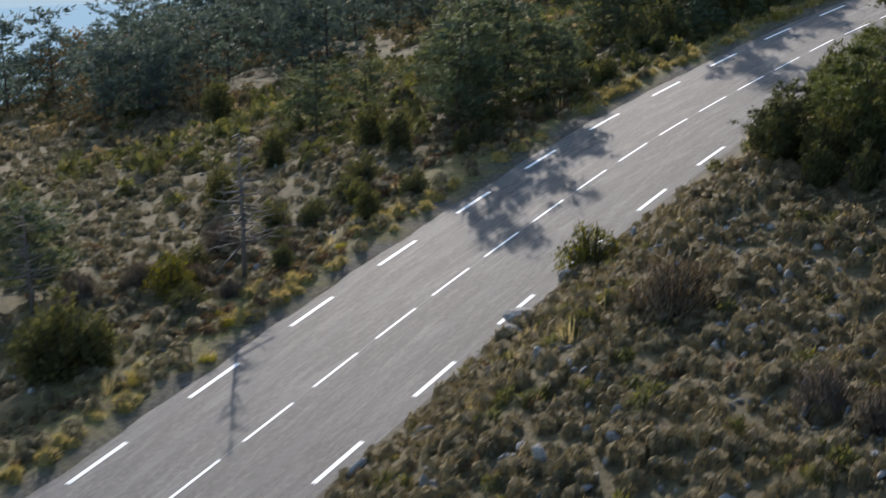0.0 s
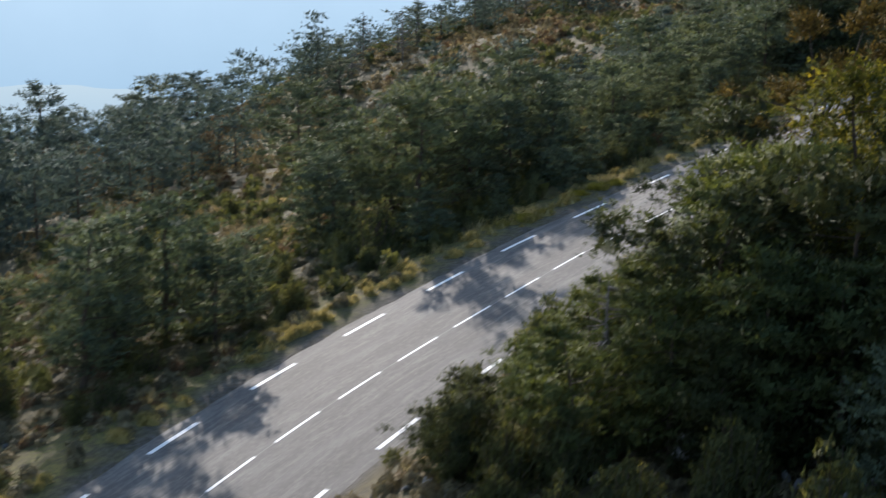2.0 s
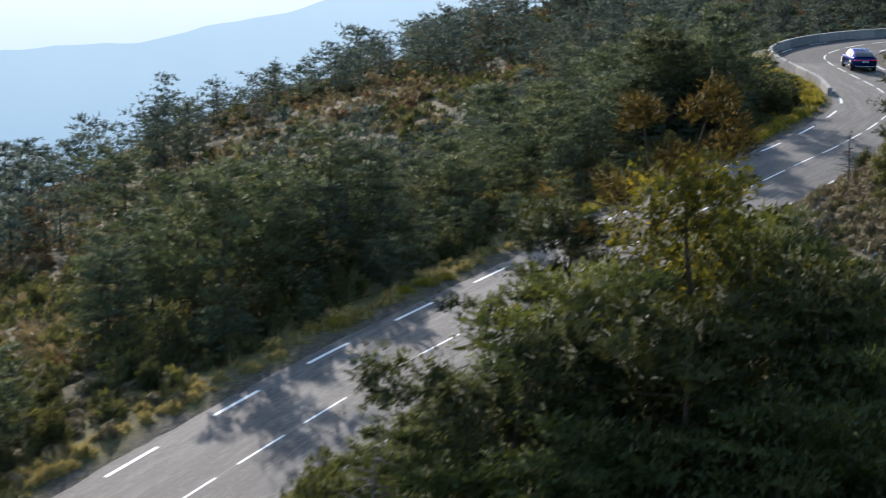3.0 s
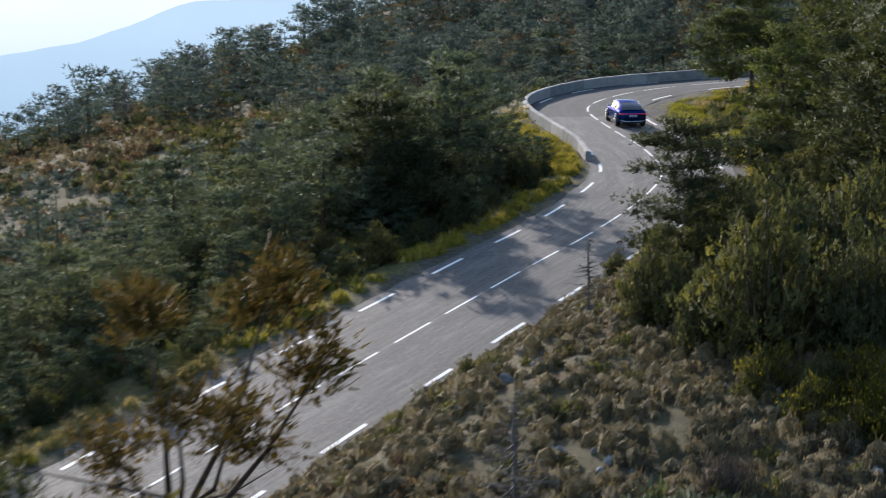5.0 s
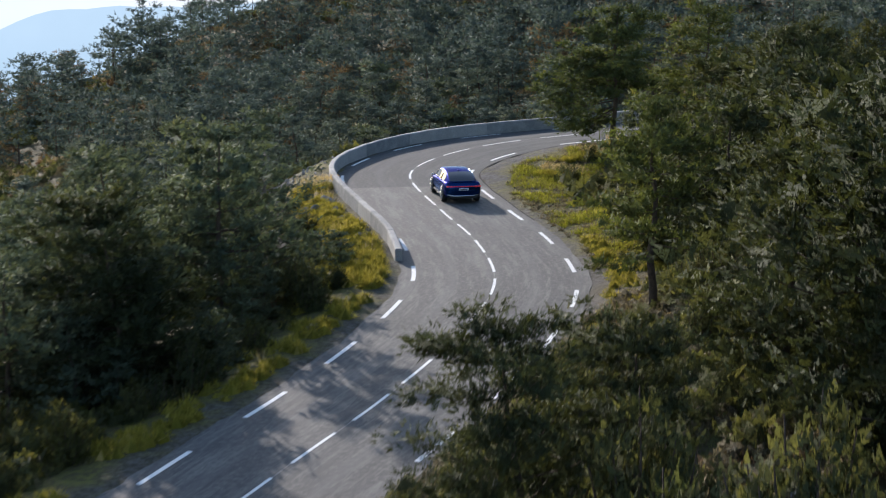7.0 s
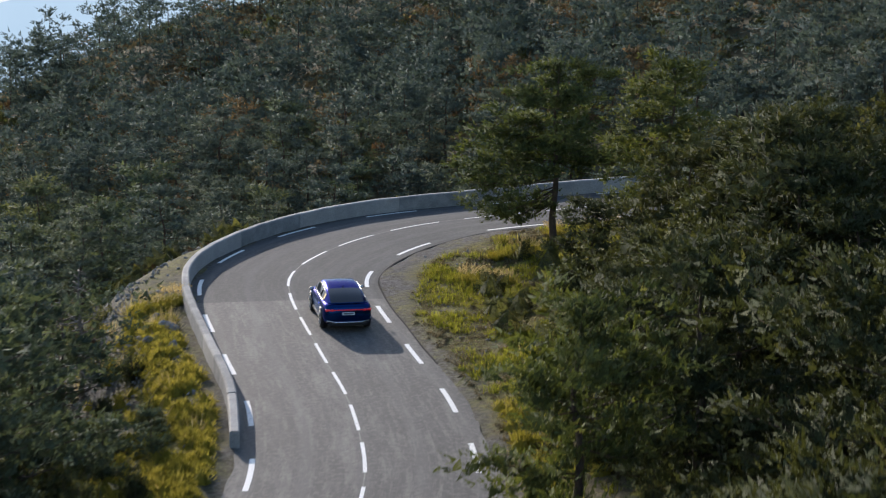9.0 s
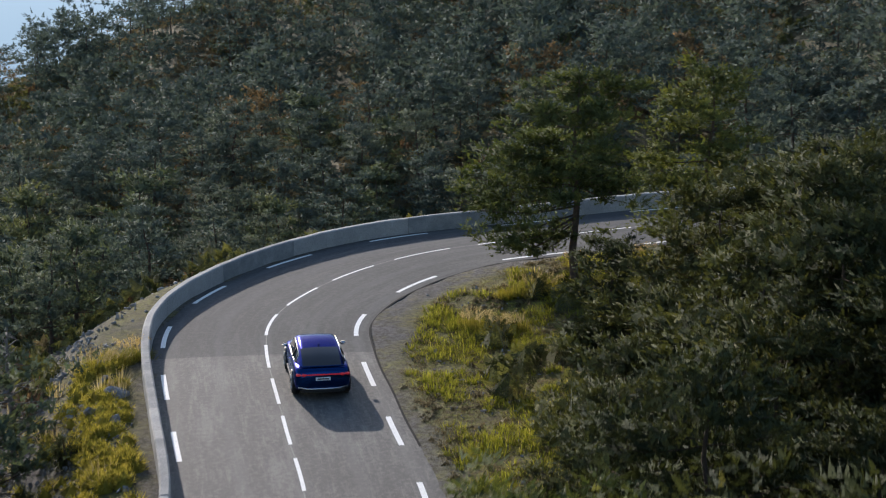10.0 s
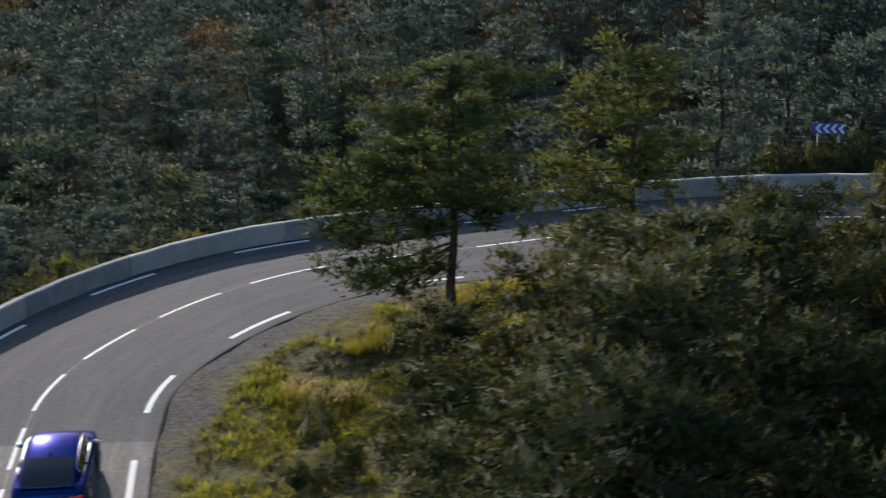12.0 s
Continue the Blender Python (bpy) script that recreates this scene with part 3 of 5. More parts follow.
    part("roof", loft(cab, "roof", blue, shell, False), car)
    part("rear_window", loft(cab, "rear_window", glass, is_rear, False), car, "dark tinted rear window")
    part("windscreen", loft(cab, "windscreen", glass, is_front, False), car, "dark windscreen")
    part("side_windows", loft(cab, "side_windows", glass, is_side, False), car, "dark side windows")
    for sgn in (1, -1):
        def rail(frac, rise):
            return [(sgn * (sec[1][0] + (sec[2][0] - sec[1][0]) * frac + 0.006), y, sec[1][1] + (sec[2][1] - sec[1][1]) * frac + rise) for y, sec in cab[3:11]]
        lower, upper = rail(0.0, 0.0), rail(1.0, 0.0)
        v, f = joined([tube(lower, [0.014] * 8, 5), tube(upper, [0.014] * 8, 5), tube([lower[0], upper[0]], [0.014] * 2, 5), tube([lower[-1], upper[-1]], [0.014] * 2, 5)])
        part("window_trim", mesh_of("window_trim", v, f, chrome, True), car, "bright metal window surround")
        v, f = joined([tube([upper[2], lower[2]], [0.022, 0.03], 5)])
        part("pillar", mesh_of("pillar", v, f, black, True), car)
        mir = box_mesh("mirror", chrome, 0.22, 0.12, 0.12, 0.04, (sgn * 1.02, 0.78, 1.09), None, True)
        part("mirror", mir, car, "silver door mirror")
        part("sill", box_mesh("sill", black, 0.05, 2.1, 0.13, 0.02, (sgn * 0.945, 0.0, 0.33)), car, "black side sill")
        part("door_handle", box_mesh("door_handle", blue, 0.03, 0.2, 0.03, 0.01, (sgn * 0.965, -0.05, 0.86)), car)
        part("door_handle", box_mesh("door_handle", blue, 0.03, 0.2, 0.03, 0.01, (sgn * 0.97, -0.95, 0.88)), car)
        lamp_m = box_mesh("tail_light", red, 0.34, 0.12, 0.085, 0.02, (sgn * 0.74, -2.40, 0.90), Matrix.Rotation(sgn * 0.20, 3, "Z"), True)
        part("tail_light", lamp_m, car, "glowing red tail light")
        part("headlight", box_mesh("headlight", plate, 0.3, 0.12, 0.1, 0.03, (sgn * 0.68, 2.26, 0.72), Matrix.Rotation(-sgn * 0.4, 3, "Z")), car)
        for y in (-1.45, 1.47):
            arch = []
            for k in range(13):
                a = math.pi * k / 12
                arch.append((sgn * 0.955, y + 0.415 * math.cos(a), 0.37 + 0.415 * math.sin(a)))
            v, f = tube(arch, [0.045] * 13, 6)
            part("wheel_arch", mesh_of("wheel_arch", v, f, black, True), car, "black wheel arch")
            bm = bmesh.new()
            bmesh.ops.create_cone(bm, cap_ends=True, segments=28, radius1=0.395, radius2=0.395, depth=0.27)
            bmesh.ops.bevel(bm, geom=[e for e in bm.edges if abs(e.verts[0].co.z - e.verts[1].co.z) < 1e-4], offset=0.04, segments=2, affect="EDGES")
            mt = Matrix.Translation((sgn * 0.86, y, 0.37)) @ Matrix.Rotation(math.pi / 2, 4, "Y")
            bm.transform(mt)
            tyre = part("tyre", from_bm("tyre", bm, rubber, True), car, "black tyre")
            tubes = []
            for k in range(5):
                a = 2 * math.pi * k / 5 + 0.3
                c, sn = math.cos(a), math.sin(a)
                tubes.append(tube([(sgn * 1.0, y, 0.37), (sgn * 0.985, y + 0.29 * c, 0.37 + 0.29 * sn)], [0.06, 0.04], 5))
            circle = [(sgn * 0.985, y + 0.285 * math.cos(2 * math.pi * k / 24), 0.37 + 0.285 * math.sin(2 * math.pi * k / 24)) for k in range(25)]
            tubes.append(tube(circle, [0.022] * 25, 5))
            v, f = joined(tubes)
            part("rim", mesh_of("rim", v, f, alloy, True), tyre, "grey alloy rim")
    part("light_bar", box_mesh("light_bar", red, 1.36, 0.05, 0.04, 0.012, (0, -2.462, 0.905)), car, "thin red light bar")
    lip = [(x, -2.22 - 0.04 * math.cos(x * 1.7), 1.135) for x in np.linspace(-0.78, 0.78, 9)]
    v, f = tube(lip, [0.026] * 9, 6)
    part("spoiler", mesh_of("spoiler", v, f, blue, True), car)
    part("number_plate", box_mesh("number_plate", plate, 0.5, 0.02, 0.11, 0.005, (0, -2.475, 0.76)), car, "white number plate")
    part("plate_bar", box_mesh("plate_bar", black, 0.38, 0.008, 0.045, 0.0, (0, -2.487, 0.76)), car, "dark bar of unreadable characters")
    skirt = [(x, -2.475 + 0.13 * x * x, 0.41 + 0.05 * (abs(x) > 0.62)) for x in np.linspace(-0.84, 0.84, 13)]
    v, f = tube(skirt, [0.036] * 13, 6)
    part("diffuser_trim", mesh_of("diffuser_trim", v, f, chrome, True), car, "silver lower bumper trim")
    part("bumper_insert", box_mesh("bumper_insert", black, 1.5, 0.1, 0.14, 0.03, (0, -2.40, 0.34)), car, "black lower bumper")
    part("antenna", box_mesh("antenna", blue, 0.05, 0.16, 0.07, 0.02, (0, -0.95, 1.555), None, True), car)
    car.matrix_world = pose(13.55, 143.35, 7.36, 0.9, 0, 18)
    return car


build_car()


# ---- chevron sign behind the wall ----
def build_sign():
    x, y, z = 32.85, 178.4, 10.2
    g = ground_z(x, y)
    sign = tagged(new("chevron_sign"), "blue bend sign with four white chevrons on posts", "road sign")
    sign.matrix_world = pose(x, y, g) @ Matrix.Scale(0.81, 4)
    up = (z - g) / 0.81
    blue, white, grey = plain("sign_blue", (0.02, 0.10, 0.42), 0.35), plain("sign_white", (0.8, 0.8, 0.8), 0.35), plain("galvanised", (0.4, 0.41, 0.42), 0.45, 0.8)
    part("panel", box_mesh("panel", blue, 1.62, 0.04, 0.55, 0.012, (0, 0, up + 0.27)), sign, "blue panel")
    for k in range(4):
        cx = -0.58 + 0.39 * k
        v, f = [], []
        for dx in (0.0, 0.17):
            v += [(cx - 0.10 + dx, -0.027, up + 0.27), (cx + 0.10 + dx, -0.027, up + 0.50), (cx + 0.10 + dx, -0.027, up + 0.04)]
        f = [(0, 3, 4, 1), (0, 2, 5, 3)]
        part("chevron", mesh_of("chevron", v, f, white), sign, "white chevron pointing left")
    for px in (-0.55, 0.55):
        v, f = tube([(px, 0.05, -0.2), (px, 0.05, up + 0.5)], [0.04, 0.04], 8)
        part("post", mesh_of("post", v, f, grey, True), sign, "galvanised post")


build_sign()


# ---- trees ----
def cards(centres, ways, per, length, width, rng, spread=0.6, jitter=0.12):
    """Small pointed leaves: per triangles round each centre, leaning along ways."""
    n = len(centres) * per
    c = np.repeat(centres, per, 0) + rng.normal(0, jitter, (n, 3))
    w = np.repeat(ways, per, 0) + rng.normal(0, spread, (n, 3))
    w /= np.linalg.norm(w, axis=1)[:, None] + 1e-6
    q = rng.normal(0, 1, (n, 3))
    q = np.cross(w, q)
    q /= np.linalg.norm(q, axis=1)[:, None] + 1e-6
    L = 1.1 * length * rng.uniform(0.7, 1.3, (n, 1))
    W = 1.3 * width * rng.uniform(0.7, 1.3, (n, 1))
    return np.stack([c - q * W * 0.5, c + q * W * 0.5, c + w * L], 1)


def pads_of(cen, rad, out, per, card, rng, thick=0.34):
    """Flattened clumps of needle sprays: sprays standing out of a thick lens about each centre, round a dense heart. Triangles and the way they face."""
    n = len(cen) * per
    a, z = rng.uniform(0, 6.283, n), rng.uniform(-0.45, 1.0, n)
    R, o = np.repeat(rad, per)[:, None], np.repeat(out, per, 0)
    way = np.stack([np.cos(a) * np.sqrt(1 - z * z), np.sin(a) * np.sqrt(1 - z * z), z], 1)
    c = np.repeat(cen, per, 0) + way * R * np.array([1, 1, 1.7 * thick]) * rng.uniform(0.5, 1.0, (n, 1))
    w = unit(way * np.array([0.9, 0.9, 0.5]) + o * 0.4 + np.array([0, 0, 0.3]) + rng.normal(0, 0.38, (n, 3)))
    g = unit(np.cross(w, rng.normal(0, 1, (n, 3))))
    L, W = card[0] * 1.2 * rng.uniform(0.7, 1.3, (n, 1)), card[1] * 1.4 * rng.uniform(0.7, 1.3, (n, 1))
    nrm = unit(way * np.array([0.8, 0.8, 1.0]) + o * 0.55 + np.array([0, 0, 0.35]) + rng.normal(0, 0.16, (n, 3)))
    tri = faced(np.stack([c - g * W * 0.5, c + g * W * 0.5, c + w * L], 1), nrm)
    # the heart: broad sprays close to the centre
    m = 8
    n = len(cen) * m
    way = unit(rng.normal(0, 1, (n, 3)))
    R, o = np.repeat(rad, m)[:, None], np.repeat(out, m, 0)
    c = np.repeat(cen, m, 0) + way * R * np.array([0.55, 0.55, 0.8 * thick]) * rng.uniform(0.2, 1.0, (n, 1))
    w = unit(way + o * 0.3 + rng.normal(0, 0.3, (n, 3)))
    g = unit(np.cross(w, rng.normal(0, 1, (n, 3))))
    size = np.clip(R * 0.5, 0.12, 0.34) * rng.uniform(0.7, 1.2, (n, 1))
    hn = unit(way * np.array([0.8, 0.8, 1.0]) + o * 0.5 + np.array([0, 0, 0.2]) + rng.normal(0, 0.2, (n, 3)))
    heart = faced(np.stack([c - g * size * 0.5 - w * size * 0.4, c + g * size * 0.5 - w * size * 0.4, c + w * size * 0.7], 1), hn)
    return np.concatenate([tri, heart]), np.concatenate([nrm, hn])


def pine_parts(seed, h, spread, bare, limbs=30, pads=3, per=20, card=(0.34, 0.11), needle=None, lean=0.3, pad=1.0, extra=(), drop=0.12, thick=0.27):
    """Trunk with limbs that carry flat pads of needles; bare: the part of the trunk with no crown; extra: (height, bearing, length, rise) of single limbs."""
    rng = np.random.default_rng(seed)
    lx, ly = rng.normal(0, lean, 2)
    n = 7
    stem = [(lx * (k / n) ** 2 + 0.08 * h / 7 * math.sin(k * 1.7 + seed), ly * (k / n) ** 2 + 0.08 * h / 7 * math.cos(k * 2.1 + seed), h * k / n) for k in range(n + 1)]
    r0 = 0.020 * h + 0.02
    tubes = [tube([(stem[0][0], stem[0][1], -0.5)] + stem, [r0 * 1.25] + [r0 * (1 - 0.9 * k / n) for k in range(n + 1)], 7)]
    S = np.array(stem)
    spec = []
    heavy = rng.uniform(0, 6.283)
    for k in range(limbs):
        v = min(0.97, (k + rng.uniform(0, 1.0)) / limbs)
        if rng.uniform() < drop:
            continue
        step = 1.0 / max(5, round(h * (1 - bare) / 0.62))
        v = min(0.97, 0.25 * v + 0.75 * (math.floor(v / step) + 0.5) * step)
        u = bare + (1 - bare) * v
        a = 2.4 * k + rng.uniform(-0.6, 0.6)
        prof = np.interp(v, [0, 0.12, 0.32, 0.55, 0.78, 0.92, 1.0], [0.6, 0.88, 1.0, 0.94, 0.76, 0.56, 0.34])
        L = spread * prof * rng.uniform(0.6, 1.15) * (1 + 0.22 * math.cos(a - heavy))
        spec.append((u, a, L, L * (rng.uniform(-0.10, 0.26) + 0.25 * v)))
    spec += [(u, math.radians(a), L, e) for u, a, L, e in extra]
    cen, rad, out = [], [], []
    for u, a, L, rise in spec:
        p = np.array([np.interp(u * n, range(n + 1), S[:, i]) for i in range(3)])
        e = p + np.array([math.cos(a) * L, math.sin(a) * L, rise])
        mid = (p + e) / 2 + np.array([0, 0, -0.07 * L])
        if L > 1.2:
            tubes.append(tube([p, mid, e], [r0 * 0.3 * (1.15 - u), r0 * 0.18 * (1.15 - u), 0.008], 3))
        m = max(1, round(pads * (0.35 + 0.75 * L / spread)))
        for t in np.linspace(0.34, 1.0, m) if m > 1 else (0.75,):
            q = (1 - t) ** 2 * p + 2 * t * (1 - t) * mid + t * t * e
            cen.append(q + rng.normal(0, 1, 3) * np.array([0.22, 0.22, 0.10]) * (0.4 + 0.4 * L))
            rad.append(pad * (0.30 + 0.11 * L) * rng.uniform(0.7, 1.35))
            out.append((math.cos(a), math.sin(a), 0.1))
    for t in (0.93, 0.99):
        cen.append(np.array([np.interp(t * n, range(n + 1), S[:, i]) for i in range(3)]))
        rad.append(pad * 0.3)
        out.append((0, 0, 1))
    tri, nrm = pads_of(np.array(cen), np.array(rad), np.array(out), per, card, rng, thick)
    # the crown as a whole turns its sprays outwards
    body = unit((tri.mean(1) - np.array([0, 0, h * (0.42 + 0.5 * bare)])) / np.array([spread, spread, 0.5 * h]))
    nrm = unit(nrm + 0.75 * body)
    tri = faced(tri, nrm)
    v, f = joined(tubes)
    return mesh_of("trunk", v, f, M_BARK, True), tri_mesh("crown", tri, needle or M_NEEDLE_HAZED, nrm), tri, nrm


def juniper_parts(seed, h, spread, per=15, mat=None, card=(0.19, 0.065)):
    """A dense pointed bush of many upright sprays."""
    rng = np.random.default_rng(seed)
    tubes, cen, way = [], [], []
    for k in range(int(14 + 6 * spread)):
        a, rr = 2.4 * k, spread * 0.75 * math.sqrt((k + 0.3) / (14 + 6 * spread))
        top = h * (1 - 0.62 * (rr / spread) ** 1.3) * rng.uniform(0.72, 1.08)
        x, y = rr * math.cos(a), rr * math.sin(a)
        tubes.append(tube([(x * 0.15, y * 0.15, -0.3), (x * 0.7, y * 0.7, top * 0.5), (x, y, top)], [0.05, 0.03, 0.008], 4))
        for t in np.arange(0.12, 1.0, 0.42 / max(top, 0.6)):
            q = np.array([x * (0.2 + 0.8 * t ** 0.6), y * (0.2 + 0.8 * t ** 0.6), top * t])
            w = 0.34 * (1 - t) + 0.09
            for _ in range(3):
                cen.append(q + rng.normal(0, 1, 3) * np.array([w, w, 0.14]))
                way.append((x * 0.25, y * 0.25, 1.0))
    tri = cards(np.array(cen), np.array(way), per, card[0], card[1], rng, 0.42, 0.10)
    mid = tri.mean(1)
    nrm = unit(mid * np.array([1.0 / spread, 1.0 / spread, 0.5 / h]) + np.array([0, 0, 0.15]) + rng.normal(0, 0.22, mid.shape))
    v, f = joined(tubes, True)
    return mesh_of("stem", v, f, M_BARK, True), tri_mesh("foliage", faced(tri, nrm), mat or M_JUNIPER, nrm)


def dead_parts(seed, h, spread=1.6, limbs=58):
    rng = np.random.default_rng(seed)
    tubes = [tube([(0, 0, -0.4), (0.05, 0.02, h * 0.4), (-0.04, 0.1, h * 0.75), (0.05, 0.05, h)], [0.125, 0.095, 0.055, 0.015], 6)]
    for k in range(limbs):
        u, a = rng.uniform(0.22, 0.97), rng.uniform(0, 6.28)
        L = spread * (1.15 - u) * rng.uniform(0.5, 1.2)
        p = np.array([0, 0.05 * u, h * u])
        e = p + np.array([math.cos(a) * L, math.sin(a) * L, L * rng.uniform(-0.35, 0.35)])
        tubes.append(tube([p, (p + e) / 2 + rng.normal(0, 0.06, 3), e], [0.042, 0.025, 0.007], 4))
        for j in range(3):
            b = p + (e - p) * rng.uniform(0.4, 0.95)
            tubes.append(tube([b, b + rng.normal(0, 0.3, 3) * L * 0.6], [0.012, 0.003], 3))
    v, f = joined(tubes)
    return mesh_of("dead_wood", v, f, M_DEADWOOD, True)


def browned_parts(seed):
    """A forked, nearly bare stem whose upper limbs end in round browned clumps; thin dead limbs below."""
    rng = np.random.default_rng(seed)
    fork = np.array([0.05, 0.0, 4.6])
    tubes = [tube([(0, 0, -0.5), (0.06, 0.03, 2.2), fork], [0.15, 0.12, 0.09], 7)]
    tips = np.array([(-0.25, -0.05, 7.3), (1.35, 0.4, 7.6), (2.1, 0.6, 6.8), (0.9, 0.2, 5.9), (-1.0, 0.6, 5.3), (0.5, -0.9, 6.4)])
    cen, rad = [], []
    for k, tip in enumerate(tips):
        mid = fork * 0.45 + tip * 0.55 + np.array([0.1, 0.05, -0.35])
        tubes.append(tube([fork - np.array([0, 0, 0.35 * (k % 3)]), mid, tip], [0.06, 0.035, 0.012], 5))
        for _ in range(6):
            cen.append(tip + rng.normal(0, 0.26, 3))
            rad.append((0.52 if k < 4 else 0.38) * rng.uniform(0.8, 1.15))
    for k in range(26):
        a, z = 2.4 * k, 1.6 + 0.13 * k
        L = rng.uniform(1.2, 2.8)
        p = np.array([0.05, 0.02, z])
        e = p + np.array([math.cos(a) * L, math.sin(a) * L, rng.uniform(-0.25, 0.7)])
        tubes.append(tube([p, (p + e) / 2 + rng.normal(0, 0.12, 3), e], [0.03, 0.018, 0.005], 4))
        for _ in range(4):
            b = p + (e - p) * rng.uniform(0.45, 1.0)
            tubes.append(tube([b, b + rng.normal(0, 0.28, 3)], [0.010, 0.003], 3))
        if k % 3:
            cen.append(e)
            rad.append(rng.uniform(0.2, 0.36))
    cen = np.array(cen)
    tri, nrm = pads_of(cen, np.array(rad), unit(cen - np.array([0.5, 0.1, 5.5])), 70, (0.17, 0.05), rng, 0.55)
    v, f = joined(tubes)
    return mesh_of("trunk", v, f, M_BARK, True), tri_mesh("crown", tri, M_RUST, nrm)


def thing_of(name, label, category, pieces, group=""):
    ob = tagged(new(name), label, category, group)
    for nm, me in pieces:
        part(nm, me, ob)
    return ob


class Kind:
    """A kind of plant: the first one set stands itself, the rest are copies."""

    def __init__(self, name, label, category, group, pieces, height):
        self.root, self.height, self.used = thing_of(name, label, category, pieces, group), height, 0

    def set(self, x, y, h, turn, z=None):
        size = h / self.height
        if self.used == 0:
            self.first = size
        m = pose(x, y, ground_z(x, y) - 0.05 if z is None else z, 0, 0, turn) @ Matrix.Scale(size if self.used == 0 else size / self.first, 4)
        if self.used == 0:
            self.root.matrix_world = m
            ob = self.root
        else:
            ob = copy_thing(self.root, m)
        self.used += 1
        return ob


PINE_LABEL = "dark green Scots pine with a layered crown on the slope"
pines = [Kind("pine_tree", PINE_LABEL, "pine", "pines of the slope",
              list(zip(("trunk", "crown"), pine_parts(11 + k, 6.5, sp, ba, li, 5.4, 14, (0.225, 0.10), M_PINE, lean=le, pad=1.18, drop=0.14))), 6.5)
         for k, (sp, ba, le, li) in enumerate(((2.6, 0.08, 0.25, 40), (3.2, 0.14, 0.5, 40), (2.2, 0.10, 0.2, 38), (3.0, 0.10, 0.6, 40), (2.5, 0.06, 0.3, 40)))]
far_pines = [Kind("pine_tree", PINE_LABEL, "pine", "pines of the slope",
                  list(zip(("trunk", "crown"), pine_parts(41 + k, 6.5, sp, ba, 30, 4.2, 15, (0.23, 0.108), lean=le, pad=1.15, drop=0.18, thick=0.22))), 6.5)
             for k, (sp, ba, le) in enumerate(((2.2, 0.08, 0.3), (2.7, 0.14, 0.5), (1.9, 0.05, 0.2), (2.5, 0.10, 0.4)))]
near_pines = [Kind("pine_tree", "green pine with dense brushes of needles close by", "pine", "pines above the road",
                   list(zip(("trunk", "crown"), pine_parts(21 + k, 6.5, sp, ba, 48, 7.0, 22, (0.19, 0.075), M_BRUSH, le, 1.2, (), 0.12))), 6.5)
              for k, (sp, ba, le) in enumerate(((2.8, 0.05, 0.4), (3.2, 0.10, 0.7), (2.5, 0.03, 0.3)))]
# near pines again with a brighter green; the light is in the colour
lit_pines = [Kind("pine_tree", "bushy pine in the thicket above the road, its needles brightened", "pine", "pines above the road",
                    list(zip(("trunk", "crown"), pine_parts(24 + k, 6.5, sp, 0.04, 46, 6.6, 22, (0.19, 0.075), M_DEEP, 0.4, 1.2))), 6.5)
               for k, sp in enumerate((2.7, 3.1))]
wide_pine = Kind("pine_tree", "broad leaning pine with dark pads of needles on twisted limbs", "pine", "",
                 list(zip(("trunk", "crown"), pine_parts(28, 6.0, 2.4, 0.0, 46, 4.2, 64, (0.165, 0.052), M_BRUSH, 0.5, 1.2,
                                                         ((0.93, 190, 1.3, 0.2), (0.88, 175, 1.6, 0.3), (0.74, 200, 1.8, 0.2), (0.06, 200, 1.2, 0.2), (0.16, 165, 1.4, 0.1), (0.26, 215, 1.5, 0.2), (0.1, 255, 1.5, 0.2), (0.36, 190, 1.6, 0.1), (0.46, 240, 2.0, 0.2))))), 6.0)
young = [Kind("young_pine", "young bushy green pine", "pine", "young pines", list(zip(("trunk", "crown"), pine_parts(31 + k, 4.0, 1.5, 0.02, 28, 3, 30, (0.20, 0.075), M_PINE, lean=0.2, pad=1.15))), 4.0) for k in range(2)]
junipers = [Kind("juniper", "olive green juniper with upright pointed sprays", "juniper", "junipers", list(zip(("stem", "foliage"), juniper_parts(51 + k, 3.2, 1.5, 10, None, (0.19, 0.088)))), 3.2) for k in range(3)]
shrubs = [Kind("shrub", "low leafy shrub on the dry slope", "shrub", "shrubs", list(zip(("stem", "foliage"), juniper_parts(61 + k, 1.3, 1.0, 18, M_BROAD if k else M_JUNIPER, (0.10, 0.05)))), 1.3) for k in range(2)]
bare_shrub = Kind("bare_shrub", "grey-brown leafless shrub of fine twigs", "shrub", "bare shrubs", list(zip(("stem", "foliage"), juniper_parts(65, 1.6, 1.2, 16, M_TWIG, (0.17, 0.022)))), 1.6)
dead = Kind("dead_tree", "bare grey dead pine with broken twigs", "dead tree", "dead trees", [("dead_wood", dead_parts(5, 6.0, 2.4, 64))], 6.0)
rusty = Kind("browned_pine", "pine with rust-brown needle clumps at the ends of bare limbs", "pine", "", list(zip(("trunk", "crown"), browned_parts(71))), 7.6)
leafy = Kind("deciduous_tree", "tall slender tree with yellowing leaves", "tree", "yellowing trees", list(zip(("trunk", "crown"), pine_parts(81, 8.0, 2.0, 0.04, 64, 4.4, 40, (0.12, 0.085), M_BROAD, 0.3, 1.05, (), 0.1, 1.0))), 8.0)
trunk_pine = Kind("pine_tree", "pine with a bare lower trunk and layered limbs beside the road", "pine", "",
                  list(zip(("trunk", "crown"), pine_parts(27, 7.0, 2.3, 0.34, 34, 5.4, 24, (0.19, 0.07), M_DEEP, 0.25, 1.1, ((0.3, 170, 2.1, -0.2), (0.34, 300, 2.0, -0.1)), 0.18, 0.24))), 7.0)
